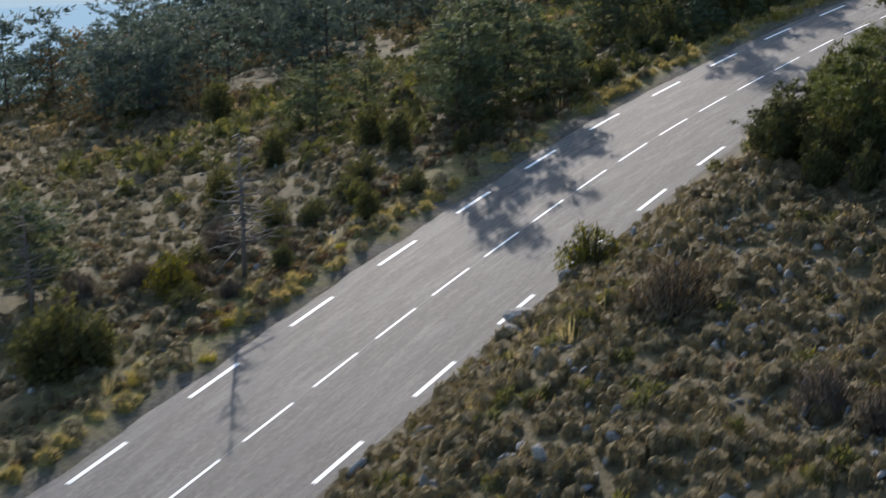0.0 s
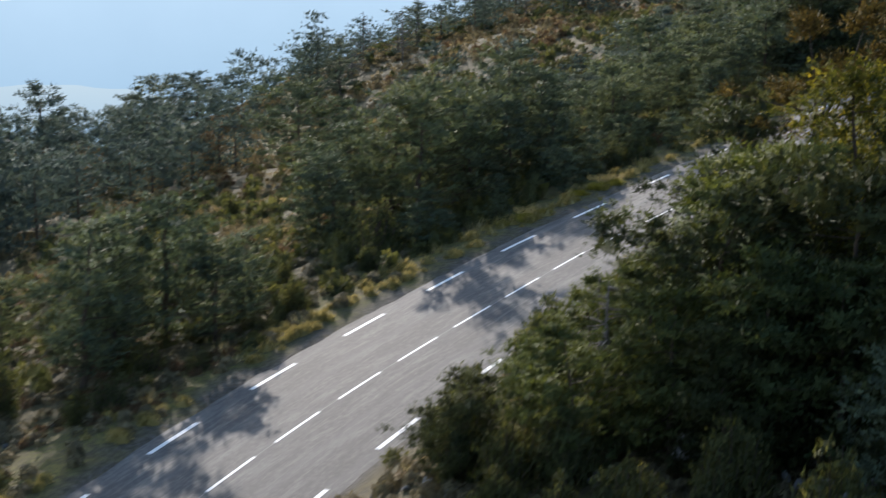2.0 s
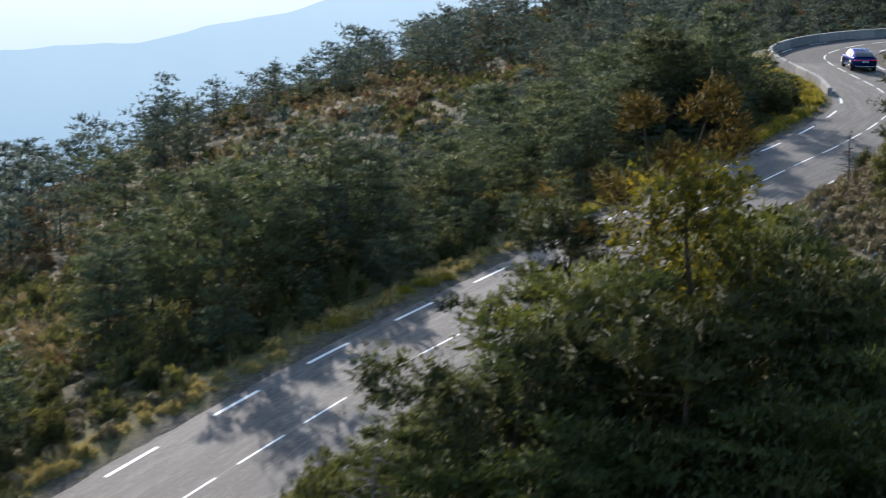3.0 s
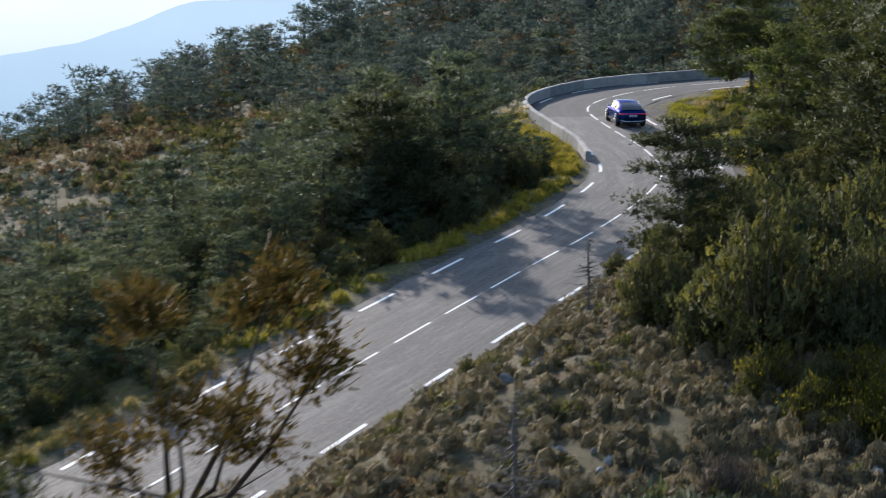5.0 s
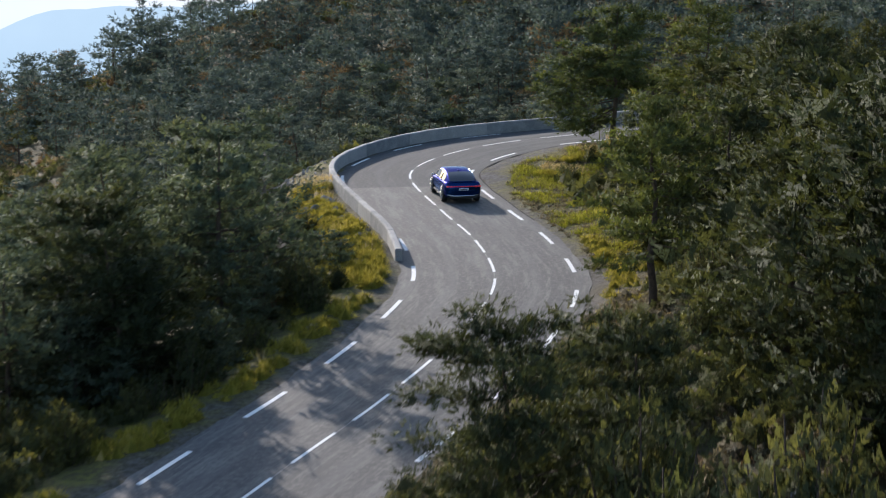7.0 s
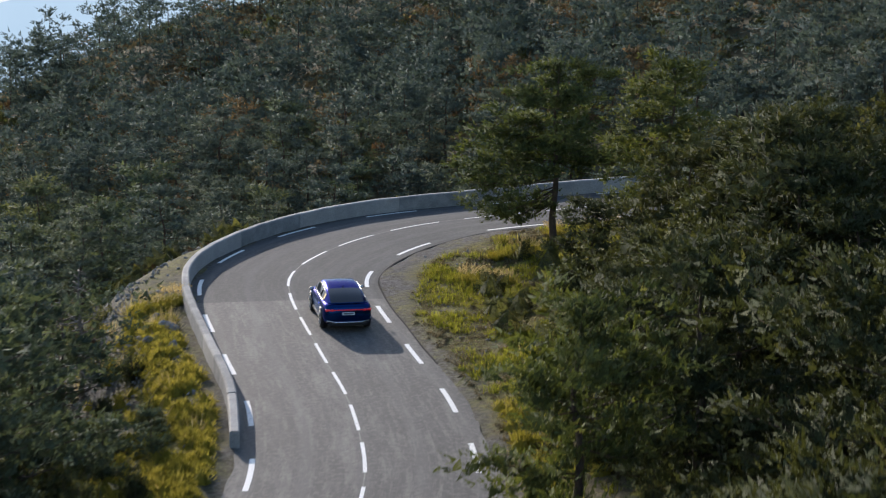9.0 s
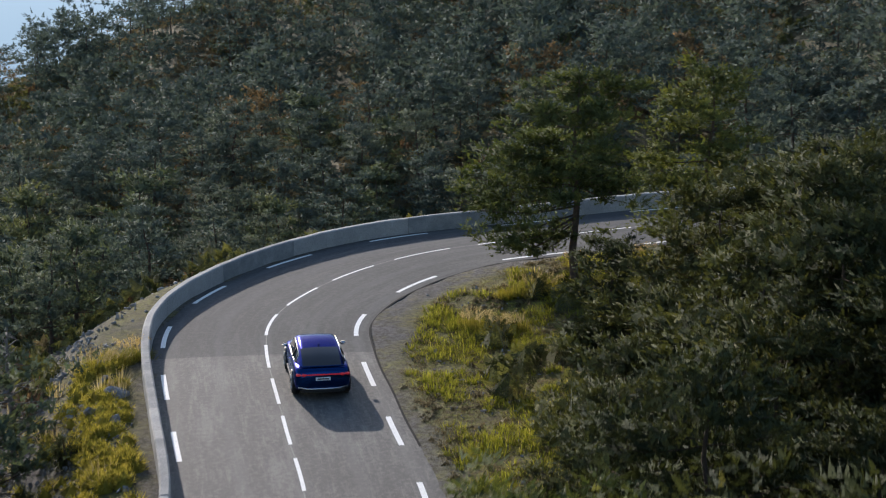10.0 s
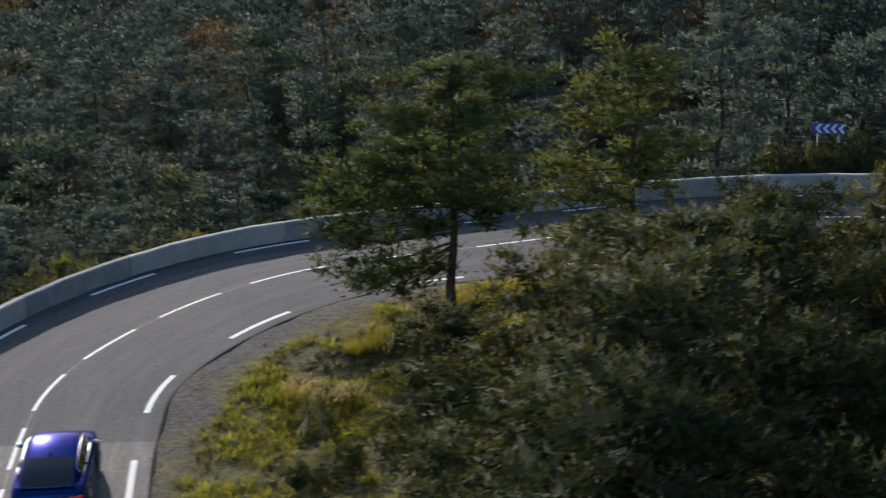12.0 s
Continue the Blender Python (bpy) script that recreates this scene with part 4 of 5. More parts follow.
LOW_LEFT = ((0.30, 185, 3.3, -1.2), (0.30, 202, 2.6, -1.5), (0.28, 172, 2.0, -1.3), (0.32, 192, 3.8, -0.7), (0.25, 196, 1.5, -1.0), (0.31, 215, 2.9, -0.9),
            (0.36, 185, 4.4, -0.2), (0.38, 205, 4.3, -0.1), (0.41, 192, 4.7, 0.2), (0.46, 182, 4.5, 0.3), (0.50, 172, 4.1, 0.3), (0.55, 198, 3.9, 0.4), (0.60, 185, 3.4, 0.4), (0.68, 178, 2.9, 0.4),
            (0.50, 10, 2.6, -0.5), (0.54, 335, 2.6, -0.3), (0.46, 350, 2.2, -0.6))
bend_pine = Kind("pine_tree", "tall pine with a bare dark trunk inside the bend", "pine", "",
                 list(zip(("trunk", "crown"), pine_parts(91, 8.6, 2.8, 0.42, 40, 6.4, 30, (0.20, 0.075), M_DEEP, 0.2, 1.22, LOW_LEFT))), 8.6)
broad_pine = Kind("pine_tree", "broad dark pine beside the road after the bend", "pine", "",
                  list(zip(("trunk", "crown"), pine_parts(93, 8.0, 3.2, 0.16, 44, 6.0, 28, (0.20, 0.075), M_DEEP, 0.2, 1.18, ((0.18, 185, 3.2, -0.5), (0.2, 205, 2.8, -0.6), (0.22, 160, 3.0, -0.4), (0.16, 230, 2.6, -0.3))))), 8.0)

rnd = random.Random(7)
taken = []


def free(x, y, gap):
    return all((x - a) ** 2 + (y - b) ** 2 > (gap * g) ** 2 for a, b, g in taken)


def plant(kind, x, y, h, turn=None, gap=1.0, z=None):
    taken.append((x, y, gap))
    return kind.set(x, y, h, rnd.uniform(0, 360) if turn is None else turn, z)


# trees that stand out on their own
plant(bend_pine, 21.4, 157.2, 8.5, 0)
plant(broad_pine, 26.7, 161.2, 7.8, 0)
for x, y, h, k in ((-8.7, 38.9, 6.2, 2), (-9.9, 43.0, 5.3, 0), (-9.0, 45.6, 6.2, 1), (-11.9, 45.6, 4.8, 3), (-6.5, 45.0, 4.0, 4), (-7.1, 48.6, 3.7, 2), (-13.7, 49.0, 4.4, 0), (-12.1, 52.0, 4.0, 4),
                   (-20.4, 45.6, 3.9, 1), (-22.4, 47.2, 3.6, 3), (-18.6, 48.0, 3.5, 1), (-9.3, 62.6, 4.4, 4), (-11.2, 65.0, 4.9, 0), (-6.4, 66.4, 7.2, 1), (-8.8, 68.6, 6.5, 3), (-11.6, 70.0, 5.4, 0),
                   (-5.2, 70.6, 5.9, 2), (-4.0, 73.6, 4.7, 4), (-7.0, 74.6, 6.3, 1), (-9.6, 76.4, 5.0, 3), (-5.7, 77.6, 6.8, 0), (-4.4, 79.4, 5.2, 3), (-10.6, 80.0, 4.2, 2), (-5.4, 84.0, 3.7, 1),
                   (-2.8, 87.8, 3.7, 4), (-1.6, 87.0, 3.7, 0), (-5.0, 84.2, 3.7, 3), (0.0, 91.2, 3.7, 2), (-3.4, 92.8, 3.7, 1), (0.8, 96.8, 3.7, 0), (-2.6, 99.6, 3.7, 3), (2.0, 101.4, 3.7, 4),
                   (2.8, 105.8, 5.4, 1), (-1.6, 105.0, 5.4, 0), (4.0, 110.7, 6.2, 3), (0.2, 111.6, 5.4, 2), (-3.6, 113.2, 5.4, 1), (7.0, 118.6, 7.6, 3), (3.0, 117.2, 7.5, 0), (-0.8, 119.2, 7.0, 1),
                   (4.6, 121.0, 5.8, 4), (-6.6, 100.0, 3.7, 2), (-8.0, 93.0, 3.7, 0), (-5.4, 108.0, 6.2, 3), (-36.4, 115.8, 7.6, 1), (-33.6, 118.6, 5.4, 3), (-30.0, 106.0, 3.6, 0), (-1.2, 130.0, 8.4, 1)):
    plant(pines[k], x, y, h)
plant(rusty, 16.75, 45.0, 8.75, 0)
plant(near_pines[0], 14.2, 44.6, 5.6)
plant(leafy, 19.7, 34.0, 9.0, 30)
plant(near_pines[1], 16.6, 30.0, 6.8)
plant(near_pines[0], 20.6, 29.0, 7.0)
plant(near_pines[2], 18.2, 25.4, 4.2)
plant(near_pines[2], 21.2, 38.4, 6.6)
plant(near_pines[0], 22.6, 33.0, 6.8)
plant(young[0], 15.6, 35.2, 4.6)
plant(junipers[0], 14.8, 26.4, 2.2)
plant(junipers[1], 18.8, 21.8, 1.9)
plant(young[1], 22.6, 24.0, 4.0)
plant(wide_pine, 22.6, 80.8, 5.5, 0)
plant(near_pines[0], 24.4, 83.4, 4.6)
plant(junipers[0], 25.0, 79.6, 4.3)
plant(junipers[2], 26.8, 66.4, 1.6)
plant(junipers[1], 25.2, 70.7, 5.0)
plant(junipers[2], 22.4, 75.2, 2.8)
plant(junipers[0], 28.6, 72.8, 3.8)
plant(near_pines[1], 30.4, 89.0, 7.8)
plant(near_pines[2], 31.8, 85.6, 8.6)
plant(trunk_pine, 24.6, 107.2, 7.1, 60)
plant(near_pines[0], 30.0, 103.4, 7.0)
plant(junipers[1], 26.4, 99.0, 2.2)
plant(near_pines[1], 27.9, 133.0, 6.4)
plant(near_pines[2], 30.8, 131.6, 8.0)
plant(near_pines[0], 27.4, 118.8, 6.6)
for x, y, h in ((28.4, 177.4, 8.0), (31.0, 183.0, 8.6), (34.0, 184.4, 8.8), (36.8, 182.0, 9.0), (39.4, 180.0, 8.8), (42.4, 178.6, 9.0), (45.6, 178.0, 8.4), (38.0, 184.6, 9.2), (49.0, 176.6, 8.6), (43.6, 183.4, 9.0)):
    plant(far_pines[rnd.randrange(4)], x, y, h)
plant(dead, -8.3, 18.6, 6.0, 10)
plant(dead, -15.3, 14.2, 4.4, 130)
for x, y, h in ((-66.0, 215.0, 6.8), (-61.0, 197.0, 6.2), (-69.0, 203.0, 6.4), (-58.0, 236.0, 6.6), (-64.0, 188.0, 6.0), (14.4, 28.4, 4.4), (12.8, 33.0, 3.8)):
    plant(dead, x, y, h)
plant(dead, 20.2, 57.5, 3.6, 80)
plant(dead, 4.6, 137.6, 5.2, 40)
plant(dead, 3.0, 136.4, 4.4, 160)
plant(dead, 4.8, 134.6, 5.6, 250)
plant(dead, 19.0, 80.0, 2.8, 40)
plant(junipers[1], -9.3, 8.4, 3.2)
plant(junipers[0], -8.3, 8.8, 2.3)
plant(junipers[2], -10.2, 8.0, 2.6)
plant(pines[1], -16.4, 15.6, 4.2, 60)
plant(pines[3], -17.6, 17.2, 3.6, 200)
for x, y, h in ((25.4, 67.4, 1.4), (28.4, 65.4, 1.7), (29.6, 67.4, 2.0), (27.6, 66.6, 1.6), (26.6, 65.2, 1.3), (29.0, 63.6, 1.5), (27.6, 64.2, 1.2), (30.4, 65.6, 1.8), (-10.2, 16.4, 1.5), (-9.3, 15.8, 1.2), (-11.0, 17.4, 1.4)):
    plant(shrubs[1], x, y, h)
plant(junipers[0], -10.2, 35.6, 2.2)
plant(shrubs[1], 5.4, 20.7, 1.8)
plant(bare_shrub, 12.1, 10.4, 2.1)
plant(bare_shrub, 18.8, 2.6, 1.35)
plant(junipers[1], 16.0, 74.0, 1.0)
plant(pines[2], 3.4, 129.4, 7.4)
plant(pines[1], 4.2, 132.6, 7.0)
plant(pines[0], 5.4, 123.0, 5.2)
for x, y, h in ((-9.8, 17.6, 1.2), (-7.4, 21.0, 1.1), (-11.2, 21.6, 1.4), (-12.2, 17.0, 1.2), (-7.2, 15.8, 0.9), (-13.8, 15.4, 1.4), (-16.6, 12.6, 1.3), (-12.8, 23.8, 1.2), (20.6, 1.0, 1.3), (24.6, 60.2, 1.2)):
    plant(bare_shrub, x, y, h)
for x, y, h in ((11.2, 25.8, 2.8), (20.0, 13.6, 3.8), (30.6, 135.1, 8.0), (27.3, 141.3, 6.4), (29.4, 143.6, 6.0), (32.0, 140.6, 7.0), (23.6, 146.8, 4.4), (26.4, 146.6, 3.8), (32.4, 147.6, 5.4), (28.8, 150.6, 4.4), (34.8, 143.4, 6.2), (24.8, 134.8, 2.9), (31.0, 156.4, 3.9)):
    plant(near_pines[rnd.randrange(3)], x, y, h)
for x, y, h in ((31.4, 177.0, 2.2), (32.4, 177.3, 2.4), (33.4, 177.2, 2.3), (30.4, 177.6, 2.6), (34.3, 177.5, 2.7)):
    plant(junipers[rnd.randrange(3)], x, y, h)
for x, y, h in ((8.4, 34.0, 1.8), (9.4, 30.6, 2.2), (11.2, 25.6, 2.0), (13.2, 22.6, 1.6), (9.6, 28.2, 1.8), (14.4, 24.6, 2.4), (16.6, 21.8, 2.2), (19.0, 23.0, 2.6), (10.4, 34.8, 2.6), (10.6, 28.0, 2.4), (11.4, 33.0, 3.0), (10.0, 37.0, 2.4), (12.6, 36.4, 3.2), (13.0, 24.4, 2.4), (11.6, 40.6, 2.6), (15.2, 21.8, 1.8), (13.6, 22.6, 1.5), (17.4, 21.2, 1.9), (22.0, 19.6, 3.0)):
    plant(rnd.choice(junipers), x, y, h)
for x, y, h in ((13.2, 30.8, 3.4), (14.8, 33.8, 4.4), (14.4, 25.4, 4.0), (16.6, 26.6, 4.6), (12.4, 27.6, 2.6), (11.6, 30.4, 2.5), (12.6, 34.6, 3.2), (15.4, 29.6, 4.4), (17.2, 34.4, 6.4), (20.8, 27.2, 5.2), (19.0, 27.0, 5.6), (18.2, 31.6, 7.2), (16.8, 37.8, 5.6), (22.8, 27.4, 5.6), (24.0, 36.0, 6.0), (24.4, 30.6, 6.0), (21.6, 36.2, 7.0)):
    plant(lit_pines[rnd.randrange(2)], x, y, h)
for x, y, h in ((28.4, 95.0, 6.2), (24.4, 126.0, 4.5), (25.0, 132.2, 4.6), (26.0, 136.4, 4.8), (25.6, 124.0, 5.6), (28.6, 126.4, 6.4), (29.6, 138.0, 5.2), (32.6, 127.0, 6.8), (33.6, 136.0, 6.0), (35.4, 131.0, 6.6)):
    plant(near_pines[rnd.randrange(3)], x, y, h)
for x, y, h in ((21.4, 76.2, 3.0), (23.4, 72.0, 2.8), (27.4, 71.0, 3.8), (25.6, 75.4, 4.2), (27.8, 77.4, 5.0), (20.6, 87.6, 1.6), (22.6, 87.0, 2.6), (23.6, 92.0, 1.8), (31.0, 74.0, 4.6),
                (25.4, 149.0, 1.8), (25.2, 144.6, 2.6), (28.0, 148.0, 3.0), (30.8, 152.4, 2.8), (34.4, 154.6, 2.8), (27.4, 142.0, 3.6), (31.4, 145.6, 3.8), (35.0, 149.6, 4.6), (36.6, 143.0, 4.0), (37.6, 153.0, 3.0)):
    plant(rnd.choice(junipers), x, y, h)


# the scree below the wall stays open
taken.append((2.0, 142.0, 5.0))


def scatter(n, x0, x1, y0, y1, ok, kinds, lo, hi, gap):
    k = tries = 0
    while k < n and tries < n * 30:
        tries += 1
        x, y = rnd.uniform(x0, x1), rnd.uniform(y0, y1)
        h, r, d, s = (float(a[0]) for a in land(x, y))
        if r > 6.2 and ok(x, y, r, d, s) and free(x, y, gap):
            plant(rnd.choice(kinds), x, y, rnd.uniform(lo, hi), None, 1.0)
            k += 1


scatter(16, -16, 8, 68, 118, lambda x, y, r, d, s: d < -10.5 and r < 20, pines + young, 3.0, 5.0, 2.2)
scatter(12, -44, -8, 62, 135, lambda x, y, r, d, s: d < -18, pines[:1] + young + junipers, 1.6, 3.2, 4.6)
scatter(70, -22, 10, 122, 182, lambda x, y, r, d, s: d < -12.5, far_pines + far_pines + young[:1], 3.6, 5.4, 2.4)
scatter(22, 24, 58, 180, 206, lambda x, y, r, d, s: d < -12, far_pines, 4.6, 6.4, 2.4)
for x, y, h in ((-68.0, 127.5, 9.4), (-68.0, 120.0, 7.4), (-66.0, 142.0, 8.6), (-68.0, 152.0, 7.6), (-64.0, 178.0, 6.8), (-66.0, 113.0, 6.4), (-64.0, 209.0, 6.2), (-62.0, 180.0, 6.6), (-69.0, 158.0, 7.6), (-70.0, 134.0, 7.0), (-71.0, 147.0, 7.0), (-71.0, 166.0, 6.6)):
    plant(far_pines[rnd.randrange(4)], x, y, h)
scatter(70, -24, 46, 172, 206, lambda x, y, r, d, s: d < -8.5 and (d < -17 or x > 26), far_pines + far_pines + young[:1], 4.6, 6.8, 2.6)
scatter(16, 30.5, 40, 88, 124, lambda x, y, r, d, s: d > 6.8 and r > 8, near_pines, 4.4, 6.8, 2.6)
scatter(18, 30, 50, 92, 152, lambda x, y, r, d, s: d > 6.8 and r > 8, near_pines, 4.2, 6.8, 2.5)
scatter(20, 16, 28, 88, 122, lambda x, y, r, d, s: 6.2 < d < 12, shrubs[:1] + junipers[:1], 0.7, 1.5, 1.6)
scatter(56, -16, 12, 58, 127, lambda x, y, r, d, s: -10 < d < -6.3, junipers[:2] + young + young + shrubs[:1], 1.1, 2.3, 1.4)
scatter(16, -44, -9, -8, 40, lambda x, y, r, d, s: d < -9, junipers + shrubs[:1] + [dead], 1.2, 2.6, 4.0)
scatter(10, 20, 34, 20, 50, lambda x, y, r, d, s: d > 15, pines + young, 3.8, 5.6, 2.6)
scatter(40, -20, 12, 14, 150, lambda x, y, r, d, s: -12 < d < -6.6, shrubs[:1] + junipers[:1], 0.8, 1.7, 1.6)
plant(near_pines[1], 6.4, 107.0, 6.2, 40)
plant(near_pines[2], 5.0, 109.8, 6.8, 130)


# ---- woods farther off: one mass of pines that nobody could count ----
def far_woods():
    rng = np.random.default_rng(17)
    base = []
    for k in range(4):
        me_t, me_c, tri, nrm = pine_parts(101 + k, 6.0, 2.5, 0.06, 18, 2.8, 7, (0.36, 0.19), None, 0.3, 1.45)
        base.append((tri, nrm))
        bpy.data.meshes.remove(me_t)
        bpy.data.meshes.remove(me_c)
    out, gold, stems = [], [], []
    areas = ((310, -66, 60, 203, 258), (240, -110, 60, 250, 316), (110, -86, -56, 110, 205), (14, -56, -22, 120, 205), (40, 50, 80, 90, 205), (130, -90, -46, 70, 128))
    for n, x0, x1, y0, y1 in areas:
        x, y = rng.uniform(x0, x1, n), rng.uniform(y0, y1, n)
        h, r, d, s = land(x, y)
        open_patch = 1.2 * np.exp(-(((x + 46) / 20) ** 2 + ((y - 204) / 26) ** 2)) + 1.1 * np.exp(-(((x + 56) / 13) ** 2 + ((y - 178) / 26) ** 2))
        ok = (r > 10) & (rng.uniform(0, 1, n) > open_patch)
        for i in np.where(ok)[0]:
            sc, a = rng.uniform(0.65, 1.2), rng.uniform(0, 6.28)
            rot = np.array([[math.cos(a), -math.sin(a), 0], [math.sin(a), math.cos(a), 0], [0, 0, rng.uniform(0.85, 1.15)]])
            group = gold if rng.uniform() < 0.13 else out
            sc *= 0.75 if group is gold else 1.0
            tri, nrm = base[rng.integers(4)]
            group.append((tri @ rot.T * sc + np.array([x[i], y[i], h[i] - 0.1]), nrm @ rot.T))
            if rng.uniform() < 0.5:
                stems.append(tube([(x[i], y[i], h[i] - 0.3), (x[i], y[i], h[i] + 5.0 * sc)], [0.13, 0.03], 4))
    ob = tagged(new("distant_woods", tri_mesh("distant_woods", np.concatenate([q[0] for q in out]), M_NEEDLE_HAZED, np.concatenate([q[1] for q in out]))), "dense dark green pine woods on the far slope", "woods", kind="stuff")
    tagged(new("autumn_woods", tri_mesh("autumn_woods", np.concatenate([q[0] for q in gold]), M_AUTUMN, np.concatenate([q[1] for q in gold]))), "brown and grey autumn trees among the far pines", "woods", kind="stuff")
    v, f = joined(stems)
    part("trunks", mesh_of("trunks", v, f, M_BARK), ob)


far_woods()


# ---- ground cover ----
def tuft(rng, blades, h, spread, width):
    """Upright blades fanning out from one foot."""
    a = rng.uniform(0, 6.283, blades)
    r = spread * np.sqrt(rng.uniform(0, 1, blades)) * 0.5
    c = np.stack([np.cos(a) * r, np.sin(a) * r, np.zeros(blades) - 0.03], 1)
    lean = rng.uniform(0.1, 1.0, blades)
    tip = c + np.stack([np.cos(a) * lean * spread * 0.72, np.sin(a) * lean * spread * 0.72, h * (1.05 - 0.75 * lean ** 2) * rng.uniform(0.75, 1.1, blades)], 1)
    q = np.stack([-np.sin(a + 0.4), np.cos(a + 0.4), np.zeros(blades)], 1) * width
    return np.stack([c - q, c + q, tip], 1)


def cushion(rng, blades, h, spread, width):
    """A rounded bushy mound: a low dome with short leaves standing out all over it."""
    a, u = rng.uniform(0, 6.283, blades), rng.uniform(0.0, 1.0, blades) ** 0.8
    e = np.arccos(u)
    n = np.stack([np.cos(a) * np.sin(e), np.sin(a) * np.sin(e), np.cos(e)], 1)
    c = n * np.array([spread * 0.42, spread * 0.42, h * 0.72]) * rng.uniform(0.7, 1.0, (blades, 1))
    w = n * np.array([1, 1, 1.3]) + rng.normal(0, 0.35, (blades, 3))
    w /= np.linalg.norm(w, axis=1)[:, None]
    q = np.cross(w, rng.normal(0, 1, (blades, 3)))
    q /= np.linalg.norm(q, axis=1)[:, None] + 1e-6
    L = h * 0.42 * rng.uniform(0.6, 1.3, (blades, 1))
    leaves = np.stack([c - q * 1.3 * width, c + q * 1.3 * width, c + w * L], 1)
    k = np.arange(6)
    rim = np.stack([np.cos(k * 1.0472), np.sin(k * 1.0472), 0 * k], 1) * spread * 0.42 * rng.uniform(0.8, 1.1, (6, 1)) - np.array([0, 0, 0.05])
    return np.concatenate([leaves, np.stack([rim, rim[(k + 1) % 6], np.array([0, 0, 0.74 * h]) + 0 * rim], 1)])


def mound(rng, blades, h, spread, width):
    """A round cushion: a domed body with short sprays all over it."""
    a, u = rng.uniform(0, 6.283, blades), rng.uniform(0.0, 1.0, blades)
    e = np.arccos(u)
    n = np.stack([np.cos(a) * np.sin(e), np.sin(a) * np.sin(e), np.cos(e)], 1)
    c = n * np.array([spread * 0.44, spread * 0.44, h * 0.85])
    w = n + rng.normal(0, 0.45, (blades, 3))
    w /= np.linalg.norm(w, axis=1)[:, None]
    q = np.cross(w, rng.normal(0, 1, (blades, 3)))
    q /= np.linalg.norm(q, axis=1)[:, None] + 1e-6
    leaves = np.stack([c - q * width, c + q * width, c + w * h * 0.3 * rng.uniform(0.6, 1.3, (blades, 1))], 1)
    k = np.arange(7)
    ring = np.stack([np.cos(k * 0.8976), np.sin(k * 0.8976), 0 * k], 1)
    low = ring * spread * 0.46 * rng.uniform(0.85, 1.1, (7, 1)) - np.array([0, 0, 0.06])
    high = ring * spread * 0.34 * rng.uniform(0.85, 1.1, (7, 1)) + np.array([0, 0, 0.58 * h])
    top, nx = np.array([0, 0, 0.88 * h]) + 0 * high, (k + 1) % 7
    return np.concatenate([leaves, np.stack([low, low[nx], high], 1), np.stack([low[nx], high[nx], high], 1), np.stack([high, high[nx], top], 1)])


def cover(name, label, category, mat, x, y, sizes, blades, h, spread, width, seed, keep, form=None):
    rng = np.random.default_rng(seed)
    z, r, d, s = land(x, y)
    ok = keep(x, y, r, d, s)
    shapes, out, facing = [], [], []
    for _ in range(12):
        tri = (form or tuft)(rng, blades, h, spread, width)
        n = unit(tri.mean(1) * np.array([1.0 / spread, 1.0 / spread, 0.55 / h]) + np.array([0, 0, 0.12]) + rng.normal(0, 0.13, (len(tri), 3)))
        shapes.append((faced(tri, n), n))
    for i in np.where(ok)[0]:
        k = sizes[i]
        a = rng.uniform(0, 6.283)
        rot = np.array([[math.cos(a), -math.sin(a), 0], [math.sin(a), math.cos(a), 0], [0, 0, rng.uniform(0.8, 1.2)]])
        tri, n = shapes[rng.integers(12)]
        out.append(tri @ rot.T * k + np.array([x[i], y[i], z[i]]))
        facing.append(n @ rot.T)
    return tagged(new(name, tri_mesh(name, np.concatenate(out), mat, None if mat in (M_VERGE, M_VERGE_DRY, M_STRAW) else unit(np.concatenate(facing)))), label, category, kind="stuff")


def points(seed, n, x0, x1, y0, y1, lo, hi):
    """Scattered places and sizes over a stretch whose borders fray out."""
    rng = np.random.default_rng(seed)
    x, y, size = rng.uniform(x0, x1, n), rng.uniform(y0, y1, n), rng.uniform(lo, hi, n)
    fray = np.random.default_rng(seed + 500).normal(0, 0.04, (n, 2)) * np.array([x1 - x0, y1 - y0])
    return x + fray[:, 0], y + fray[:, 1], size


def clumpy(x, y, f=0.35):
    return np.sin(x * f + 2 * np.sin(y * f * 0.7)) * np.sin(y * f * 1.1 + 1.5 * np.sin(x * f * 0.8))


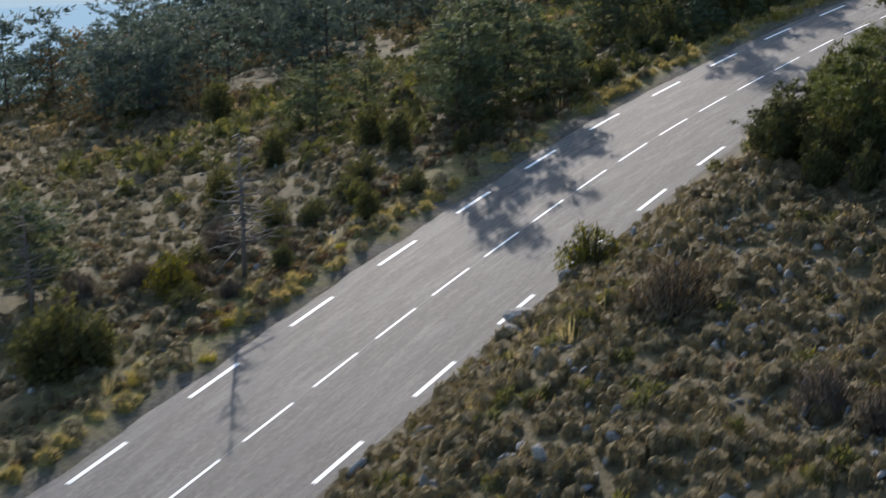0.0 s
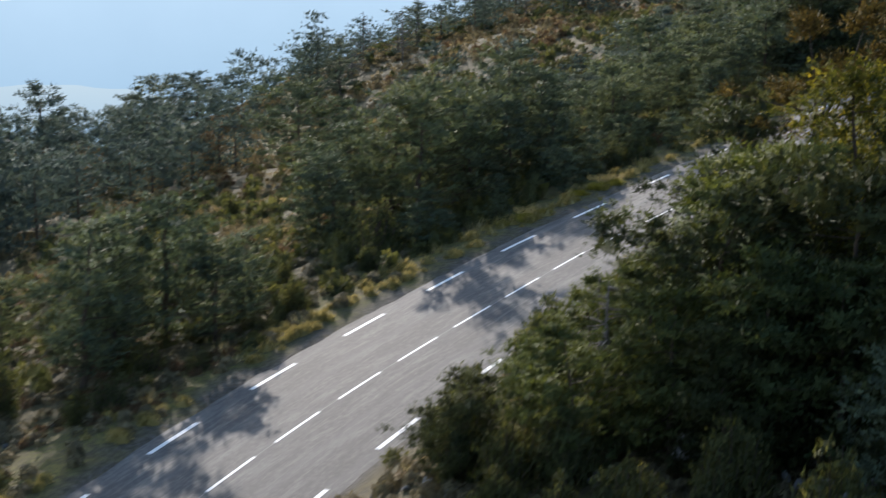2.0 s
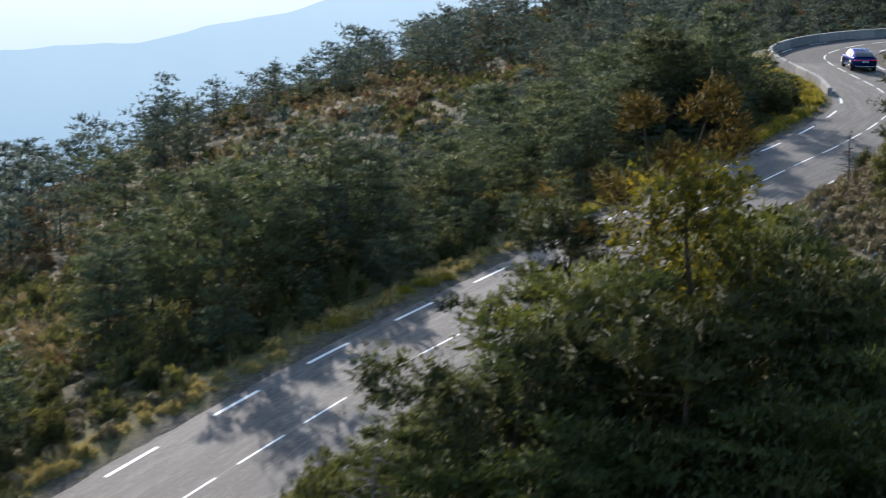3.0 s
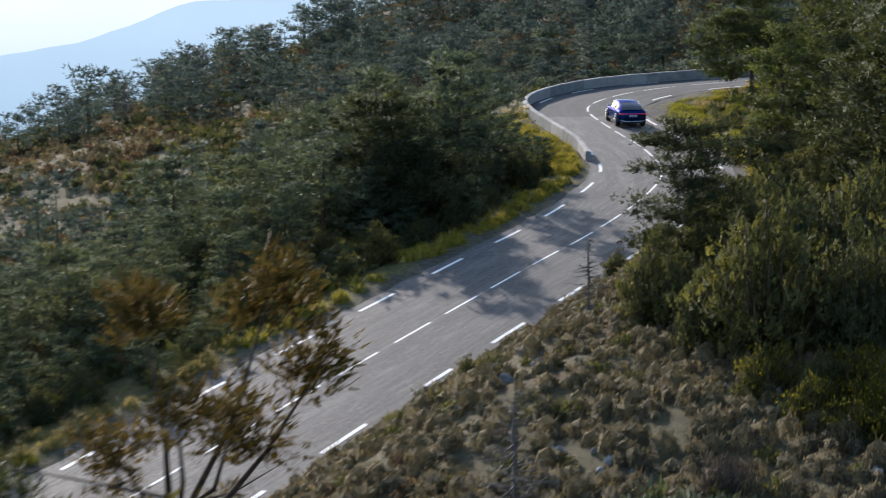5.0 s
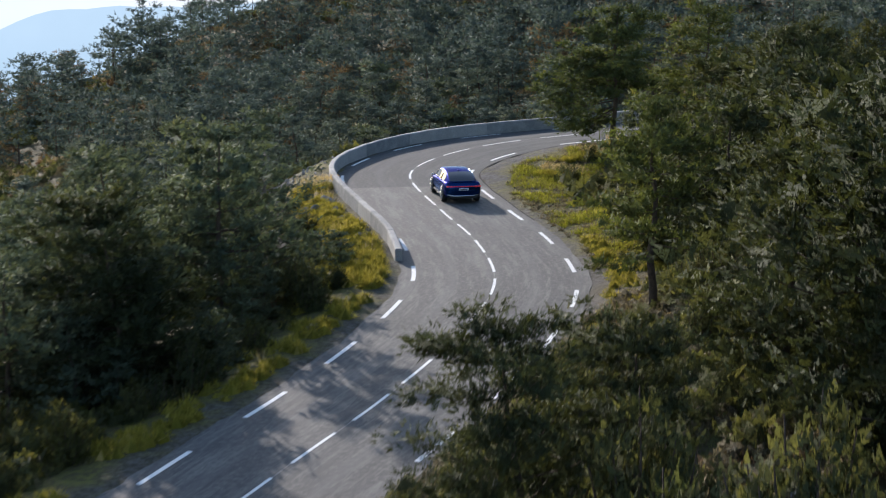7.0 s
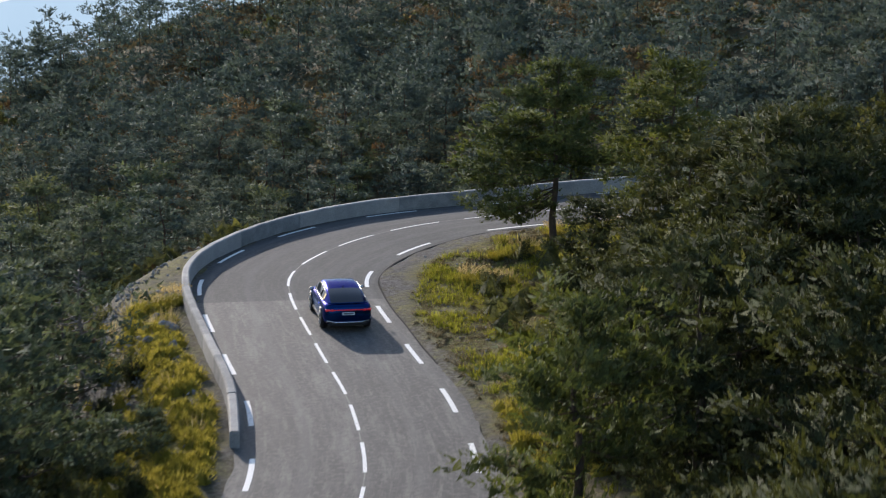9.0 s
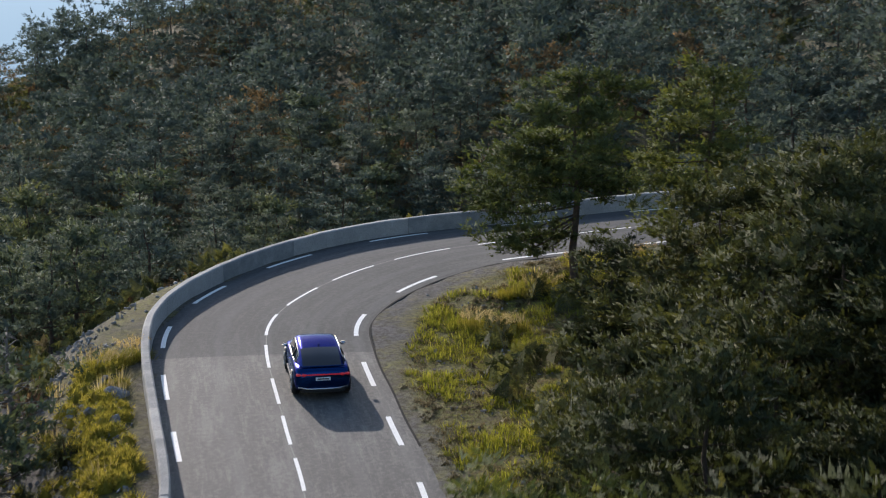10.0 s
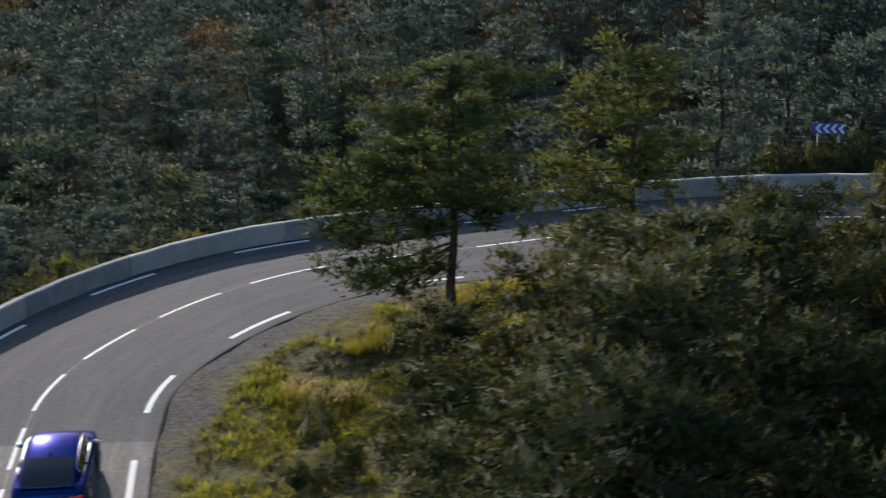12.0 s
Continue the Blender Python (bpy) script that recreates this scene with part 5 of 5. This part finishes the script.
def ground_cover():
    rng = np.random.default_rng(3)
    # grey-green tufts all over the dry slopes
    X, Y, S = (np.concatenate(q) for q in zip(points(22, 5600, -46, -4, -12, 64, 0.5, 1.5), points(17, 1000, 4, 30, -14, 28, 0.5, 1.2), points(11, 2300, 12, 32, 48, 112, 0.4, 1.1), points(18, 1500, -70, -40, 20, 80, 0.8, 1.8)))
    cover("dry_tufts", "grey-brown tussocks of dry grass and lavender", "tussocks", M_TUFT, X, Y, S, 9, 0.36, 0.60, 0.039, 31, lambda x, y, r, d, s: (r > np.where((d > 0) & (s < 124), 4.25, 4.9)) & (clumpy(x, y) > -0.85), mound)
    X, Y, S = (np.concatenate(q) for q in zip(points(21, 3000, 4, 30, -14, 28, 0.5, 1.5), points(19, 2900, 12, 32, 48, 116, 0.5, 1.5)))
    cover("lavender_cushions", "grey-brown rounded cushions of dry herbs on the bank", "cushions", M_LAVENDER, X, Y, S, 18, 0.42, 0.60, 0.034, 28,
          lambda x, y, r, d, s: (r > 4.35) & (d > 0) & (clumpy(x, y) > -0.9), mound)
    X, Y, S = (np.concatenate(q) for q in zip(points(24, 2000, 4, 32, -14, 96, 0.4, 1.1), points(25, 700, -40, -4, -12, 60, 0.5, 1.3), points(13, 900, -11, -4, -12, 44, 0.5, 1.2)))
    cover("rusty_heath", "rust-brown cushions of heath", "heath", M_HEATH, X, Y, S, 44, 0.30, 0.8, 0.04, 32, lambda x, y, r, d, s: (r > 5.2) & (clumpy(x, y, 0.6) > 0.2), cushion)
    X, Y, S = points(20, 8500, -80, 30, 62, 318, 1.2, 2.8)
    cover("hill_scrub", "grey and straw scrub on the open hillside", "scrub", M_TUFT, X, Y, S, 9, 0.40, 0.7, 0.10, 30, lambda x, y, r, d, s: (r > 14) & ((d < 0) | (y > 205)) & (clumpy(x, y, 0.2) > -0.7), cushion)
    X, Y, S = (np.concatenate(q) for q in zip(points(16, 1500, -78, -14, 62, 262, 1.2, 2.6), points(15, 1500, -80, 56, 212, 320, 1.6, 3.2)))
    cover("dark_scrub", "dark green low scrub on the hillside", "scrub", M_JUNIPER, X, Y, S, 20, 0.46, 0.75, 0.10, 29, lambda x, y, r, d, s: (r > 6) & ((clumpy(x, y, 0.3) > 0.0) | (x > 0)), cushion)
    X, Y, S = points(26, 900, 4, 32, -14, 96, 0.6, 1.4)
    cover("dark_tufts", "dark green low cushions between the stones", "cushions", M_JUNIPER, X, Y, S, 60, 0.42, 0.75, 0.035, 33, lambda x, y, r, d, s: (r > 5.2) & (clumpy(x, y, 0.5) > 0.0), cushion)
    X, Y, S = (np.concatenate(q) for q in zip(points(51, 900, -40, 8, 40, 128, 1.2, 2.6), points(50, 900, -12, 12, 56, 128, 0.9, 1.9), points(52, 1300, -40, 44, 128, 212, 1.2, 2.8), points(53, 500, 26, 50, 86, 150, 1.0, 2.2), points(49, 420, 17, 28, 88, 122, 0.7, 1.5)))
    cover("undergrowth", "dark olive scrub under the pines", "undergrowth", M_JUNIPER, X, Y, S, 20, 0.5, 0.8, 0.09, 37, lambda x, y, r, d, s: r > np.where((d < 0) & (s < 124), 6.2, 7.5), cushion)
    X, Y, S = (np.concatenate(q) for q in zip(points(54, 500, -50, 8, 60, 200, 1.0, 2.2), points(55, 900, -60, 50, 180, 316, 1.2, 2.6)))
    cover("autumn_scrub", "rust and ochre autumn scrub among the pines", "scrub", M_HEATH, X, Y, S, 50, 0.5, 0.8, 0.055, 38, lambda x, y, r, d, s: (r > 8) & (clumpy(x, y, 0.2) > 0.1), cushion)
    # bright grass along the verge and inside the bend
    s = np.concatenate([rng.uniform(-12, 178, 1500), rng.uniform(122, 172, 900)])
    d = np.where(rng.uniform(0, 1, 2400) < 0.75, -1, 1) * (4.75 + rng.exponential(0.9, 2400) * np.where(s > 122, 1.7, 1.0))
    d = np.where(d < 0, d - 0.5 * np.interp(s, arc, widen), d)
    p = np.array([on_road(a, b) for a, b in zip(s, d)])
    size = rng.uniform(0.4, 1.15, 2400)
    cover("verge_grass", "tall yellow-green grass tufts on the road verge", "grass", M_VERGE, p[:, 0], p[:, 1], size, 110, 0.46, 0.85, 0.009, 34,
          lambda x, y, r, dd, ss: (r > 4.6) & (ss > 84) & (ss < 149) & ((clumpy(x, y, 0.45) > -0.35) | (ss > 126) & (clumpy(x, y, 1.3) > 0.12)) & ((dd < 0) | (ss > 98) & (ss < 132)), cushion)
    cover("dry_verge_grass", "straw and olive grass tufts beside the straight road", "grass", M_VERGE_DRY, p[:, 0], p[:, 1], size * 0.9, 120, 0.44, 0.85, 0.009, 39,
          lambda x, y, r, dd, ss: (r > 4.7) & (ss <= 84) & (clumpy(x, y, 1.7) > np.where(ss > 38, -0.4, 0.12)) & ((dd < 0) | (clumpy(x, y, 0.8) > 0.5)), cushion)
    X, Y, S = points(27, 13000, 12, 26, 124, 163, 0.5, 1.25)
    cover("bend_grass", "fresh yellow-green grass in patches inside the bend", "grass", M_LAWN, X, Y, S, 15, 0.26, 0.5, 0.022, 35, lambda x, y, r, d, s: (d > 4.7 + 1.1 * smoothstep(146, 152, s) * (1 - smoothstep(166, 174, s))) & (clumpy(x, y, 0.9) + 0.7 * clumpy(x, y, 2.6) > 0.10))
    X, Y, S = points(14, 9000, 12, 26, 124, 163, 0.4, 1.1)
    cover("bend_turf", "short olive and straw turf inside the bend", "grass", M_TUFT, X, Y, S, 12, 0.15, 0.5, 0.022, 40, lambda x, y, r, d, s: d > 4.6 + 1.1 * smoothstep(146, 152, s) * (1 - smoothstep(166, 174, s)))
    X, Y, S = points(12, 3600, 12, 27, 124, 163, 0.4, 1.2)
    cover("bend_herbs", "low brown and olive herbs between the grass", "herbs", M_TUFT, X, Y, S, 18, 0.13, 0.5, 0.026, 27,
          lambda x, y, r, d, s: (d > 4.4 + 1.0 * smoothstep(146, 152, s) * (1 - smoothstep(166, 174, s))) & (clumpy(x, y, 0.55) < 0.15), cushion)
    X, Y, S = (np.concatenate(q) for q in zip(points(29, 140, 2, 13, 122, 160, 0.7, 1.3), points(30, 520, -14, 12, 0, 118, 0.6, 1.3)))
    cover("straw_plumes", "pale straw grass with feathery plumes", "grass", M_STRAW, X, Y, S, 40, 0.66, 0.7, 0.020, 36, lambda x, y, r, d, s: (r > 5.0) & (r < 9.5) & (clumpy(x, y, 0.6) > 0.2))


ground_cover()


# ---- tall golden tussocks ----
def tussock_parts(seed):
    rng = np.random.default_rng(seed)
    a, q = rng.uniform(0, 6.283, 26), np.sqrt(rng.uniform(0, 1, 26)) * 0.55
    blades = np.concatenate([tuft(rng, 34, 0.55, 0.55, 0.014) + np.array([math.cos(i) * j, math.sin(i) * j, 0]) for i, j in zip(a, q)])
    plumes = []
    for i in range(64):
        b, r = rng.uniform(0, 6.283), math.sqrt(rng.uniform(0, 1)) * 0.7
        foot = np.array([math.cos(b) * r * 0.7, math.sin(b) * r * 0.7, 0.3])
        tip = np.array([math.cos(b) * r * 1.15 + 0.1, math.sin(b) * r * 1.15 - 0.1, rng.uniform(0.6, 0.86)])
        for k in range(8):
            c = foot + (tip - foot) * (0.6 + 0.05 * k) + rng.normal(0, 0.012, 3)
            w = np.array([rng.normal(0, 0.5), rng.normal(0, 0.5), 1.0]) * 0.07
            plumes.append([c - np.array([0.012, 0.004, 0]), c + np.array([0.012, 0.004, 0]), c + w])
    return [("foliage", tri_mesh("foliage", blades, M_VERGE)), ("seed_plume", tri_mesh("seed_plume", np.array(plumes), M_STRAW))]


tussock = Kind("grass_tussock", "tall golden grass tussock with pale feathery plumes", "grass tussock", "tussocks beside the road", tussock_parts(5), 1.0)
for piece in tussock.root.children:
    if piece.name.startswith("seed_plume"):
        tagged(piece, kind="stuff")
for x, y, h in ((5.5, 143.4, 1.04), (6.4, 144.9, 0.94), (6.1, 144.2, 0.72), (18.9, 150.4, 1.08), (18.0, 150.9, 0.90), (19.7, 151.0, 0.86), (19.6, 155.2, 1.08), (20.4, 155.9, 0.86), (18.9, 154.6, 0.72), (21.4, 158.4, 0.79),
                (23.3, 159.6, 0.79), (24.2, 160.3, 0.72), (0.1, 63.8, 0.79), (-0.6, 62.6, 0.58), (0.7, 65.0, 0.65), (1.8, 70.2, 0.86), (1.2, 69.0, 0.65), (2.4, 71.4, 0.65), (-5.1, 12.5, 0.52), (-4.5, 14.9, 0.56), (-4.1, 9.4, 0.44), (-5.75, 20.2, 0.5), (-4.9, 17.7, 0.42), (-5.3, 21.1, 0.4), (-5.4, 7.0, 0.5), (-7.6, 7.1, 0.46), (-6.2, 13.6, 0.4)):
    plant(tussock, x, y, h)


def marker_stone():
    x, y = 25.5, 162.6
    ob = tagged(new("marker_stone"), "small whitewashed concrete marker stone at the road edge", "marker")
    part("block", box_mesh("block", mottled("whitewash", (0.5, 0.49, 0.46), (0.66, 0.65, 0.61), 4, 0.85), 0.42, 0.26, 0.75, 0.04, (0, 0, 0.22)), ob)
    ob.matrix_world = pose(x, y, ground_z(x, y), 0, 2, 20)


marker_stone()


# ---- rocks ----
def rock_mesh(seed, cuts=2):
    bm = bmesh.new()
    bmesh.ops.create_icosphere(bm, subdivisions=cuts, radius=0.5)
    rng = random.Random(seed)
    planes = [Vector((rng.gauss(0, 1), rng.gauss(0, 1), rng.gauss(0, 1))).normalized() for _ in range(9)]
    for v in bm.verts:
        n = v.co.normalized()
        r = min(0.5 * rng.uniform(0.96, 1.04), min(0.36 / max(0.2, n.dot(p)) for p in planes))
        v.co = n * r
        v.co.z *= 0.55
        v.co.x *= 1.25
    return from_bm("boulder", bm, M_ROCK)


def rocks():
    shapes = [rock_mesh(k) for k in range(5)]
    spots = ((5.25, 15.2, 1.5), (5.3, 14.0, 1.0), (5.2, 19.4, 1.2), (5.7, 21.6, 1.1), (6.2, 23.0, 0.8), (9.6, 6.2, 0.8), (17.2, 26.4, 1.5), (14.9, 13.0, 0.7), (12.6, -1.0, 0.9),
             (14.0, 0.4, 0.6), (7.0, 3.6, 0.8), (5.0, 3.0, 0.9), (19.6, 61.0, 0.5), (17.9, 70.0, 0.5), (5.6, 143.6, 0.7), (7.6, 201.9, 1.1), (7.3, 140.4, 0.9), (7.0, 138.6, 0.7), (6.3, 141.8, 0.6), (8.2, 137.4, 0.6))
    for k, (x, y, w) in enumerate(spots):
        ob = tagged(new("boulder", shapes[k % 5]), "pale grey limestone boulder on the bank", "rock", "boulders")
        ob.matrix_world = pose(x, y, ground_z(x, y) + 0.12 * w, 20 * k, 13 * k, 70 * k) @ Matrix.Diagonal((w, w * 0.8, w * 0.8, 1))
    small = []
    for k in range(4):
        bm = bmesh.new()
        bm.from_mesh(rock_mesh(20 + k, 1))
        bmesh.ops.triangulate(bm, faces=bm.faces[:])
        small.append(np.array([[v.co[:] for v in f.verts] for f in bm.faces]))
        bm.free()
    rng = np.random.default_rng(9)
    X, Y, S = (np.concatenate(q) for q in zip(points(41, 2000, 4, 30, -12, 32, 0.10, 0.42), points(42, 500, 14, 30, 55, 95, 0.1, 0.4), points(43, 500, -30, -4, -10, 40, 0.1, 0.3), points(44, 1100, 0, 13, 124, 165, 0.06, 0.22), points(46, 2600, -1, 9.5, 132, 149, 0.05, 0.2), points(45, 500, 14, 22, 130, 160, 0.05, 0.16)))
    z, r, d, s = land(X, Y)
    out = []
    for i in np.where((r > 4.9) & (clumpy(X, Y, 0.4) > -0.2))[0]:
        q = Euler((rng.uniform(0, 6), rng.uniform(0, 6), rng.uniform(0, 6))).to_matrix()
        out.append(small[rng.integers(4)] @ np.array(q).T * S[i] * rng.uniform(0.6, 1.5) * np.array([1.5, 0.9, 0.8])[rng.permutation(3)] + np.array([X[i], Y[i], z[i] + 0.1 * S[i]]))
    tagged(new("scattered_stones", tri_mesh("scattered_stones", np.concatenate(out), M_ROCK)), "scattered pale limestone stones in the grass", "stones", kind="stuff")


rocks()


# ---- hazy distance beyond the shoulder of the hill ----
def ridge(name, label, dist, crest, low, mat, span=(-30, 75)):
    az = np.radians(np.arange(span[0], span[1] + 0.1, 0.5))
    v = []
    for a in az:
        e = math.radians(np.interp(math.degrees(a), *crest)) + 0.0006 * math.sin(a * 90) + 0.0004 * math.sin(a * 233 + 1)
        x, y = 26 - dist * math.sin(a), 10 + dist * math.cos(a)
        v += [(x, y, 22 + dist * math.tan(math.radians(low))), (x, y, 22 + dist * math.tan(e))]
    f = [(2 * k, 2 * k + 2, 2 * k + 3, 2 * k + 1) for k in range(len(az) - 1)]
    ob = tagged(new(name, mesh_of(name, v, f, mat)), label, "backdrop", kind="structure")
    ob.visible_shadow = False
    return ob


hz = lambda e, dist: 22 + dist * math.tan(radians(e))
# glowing sheets with the haze put into their colour, no real air
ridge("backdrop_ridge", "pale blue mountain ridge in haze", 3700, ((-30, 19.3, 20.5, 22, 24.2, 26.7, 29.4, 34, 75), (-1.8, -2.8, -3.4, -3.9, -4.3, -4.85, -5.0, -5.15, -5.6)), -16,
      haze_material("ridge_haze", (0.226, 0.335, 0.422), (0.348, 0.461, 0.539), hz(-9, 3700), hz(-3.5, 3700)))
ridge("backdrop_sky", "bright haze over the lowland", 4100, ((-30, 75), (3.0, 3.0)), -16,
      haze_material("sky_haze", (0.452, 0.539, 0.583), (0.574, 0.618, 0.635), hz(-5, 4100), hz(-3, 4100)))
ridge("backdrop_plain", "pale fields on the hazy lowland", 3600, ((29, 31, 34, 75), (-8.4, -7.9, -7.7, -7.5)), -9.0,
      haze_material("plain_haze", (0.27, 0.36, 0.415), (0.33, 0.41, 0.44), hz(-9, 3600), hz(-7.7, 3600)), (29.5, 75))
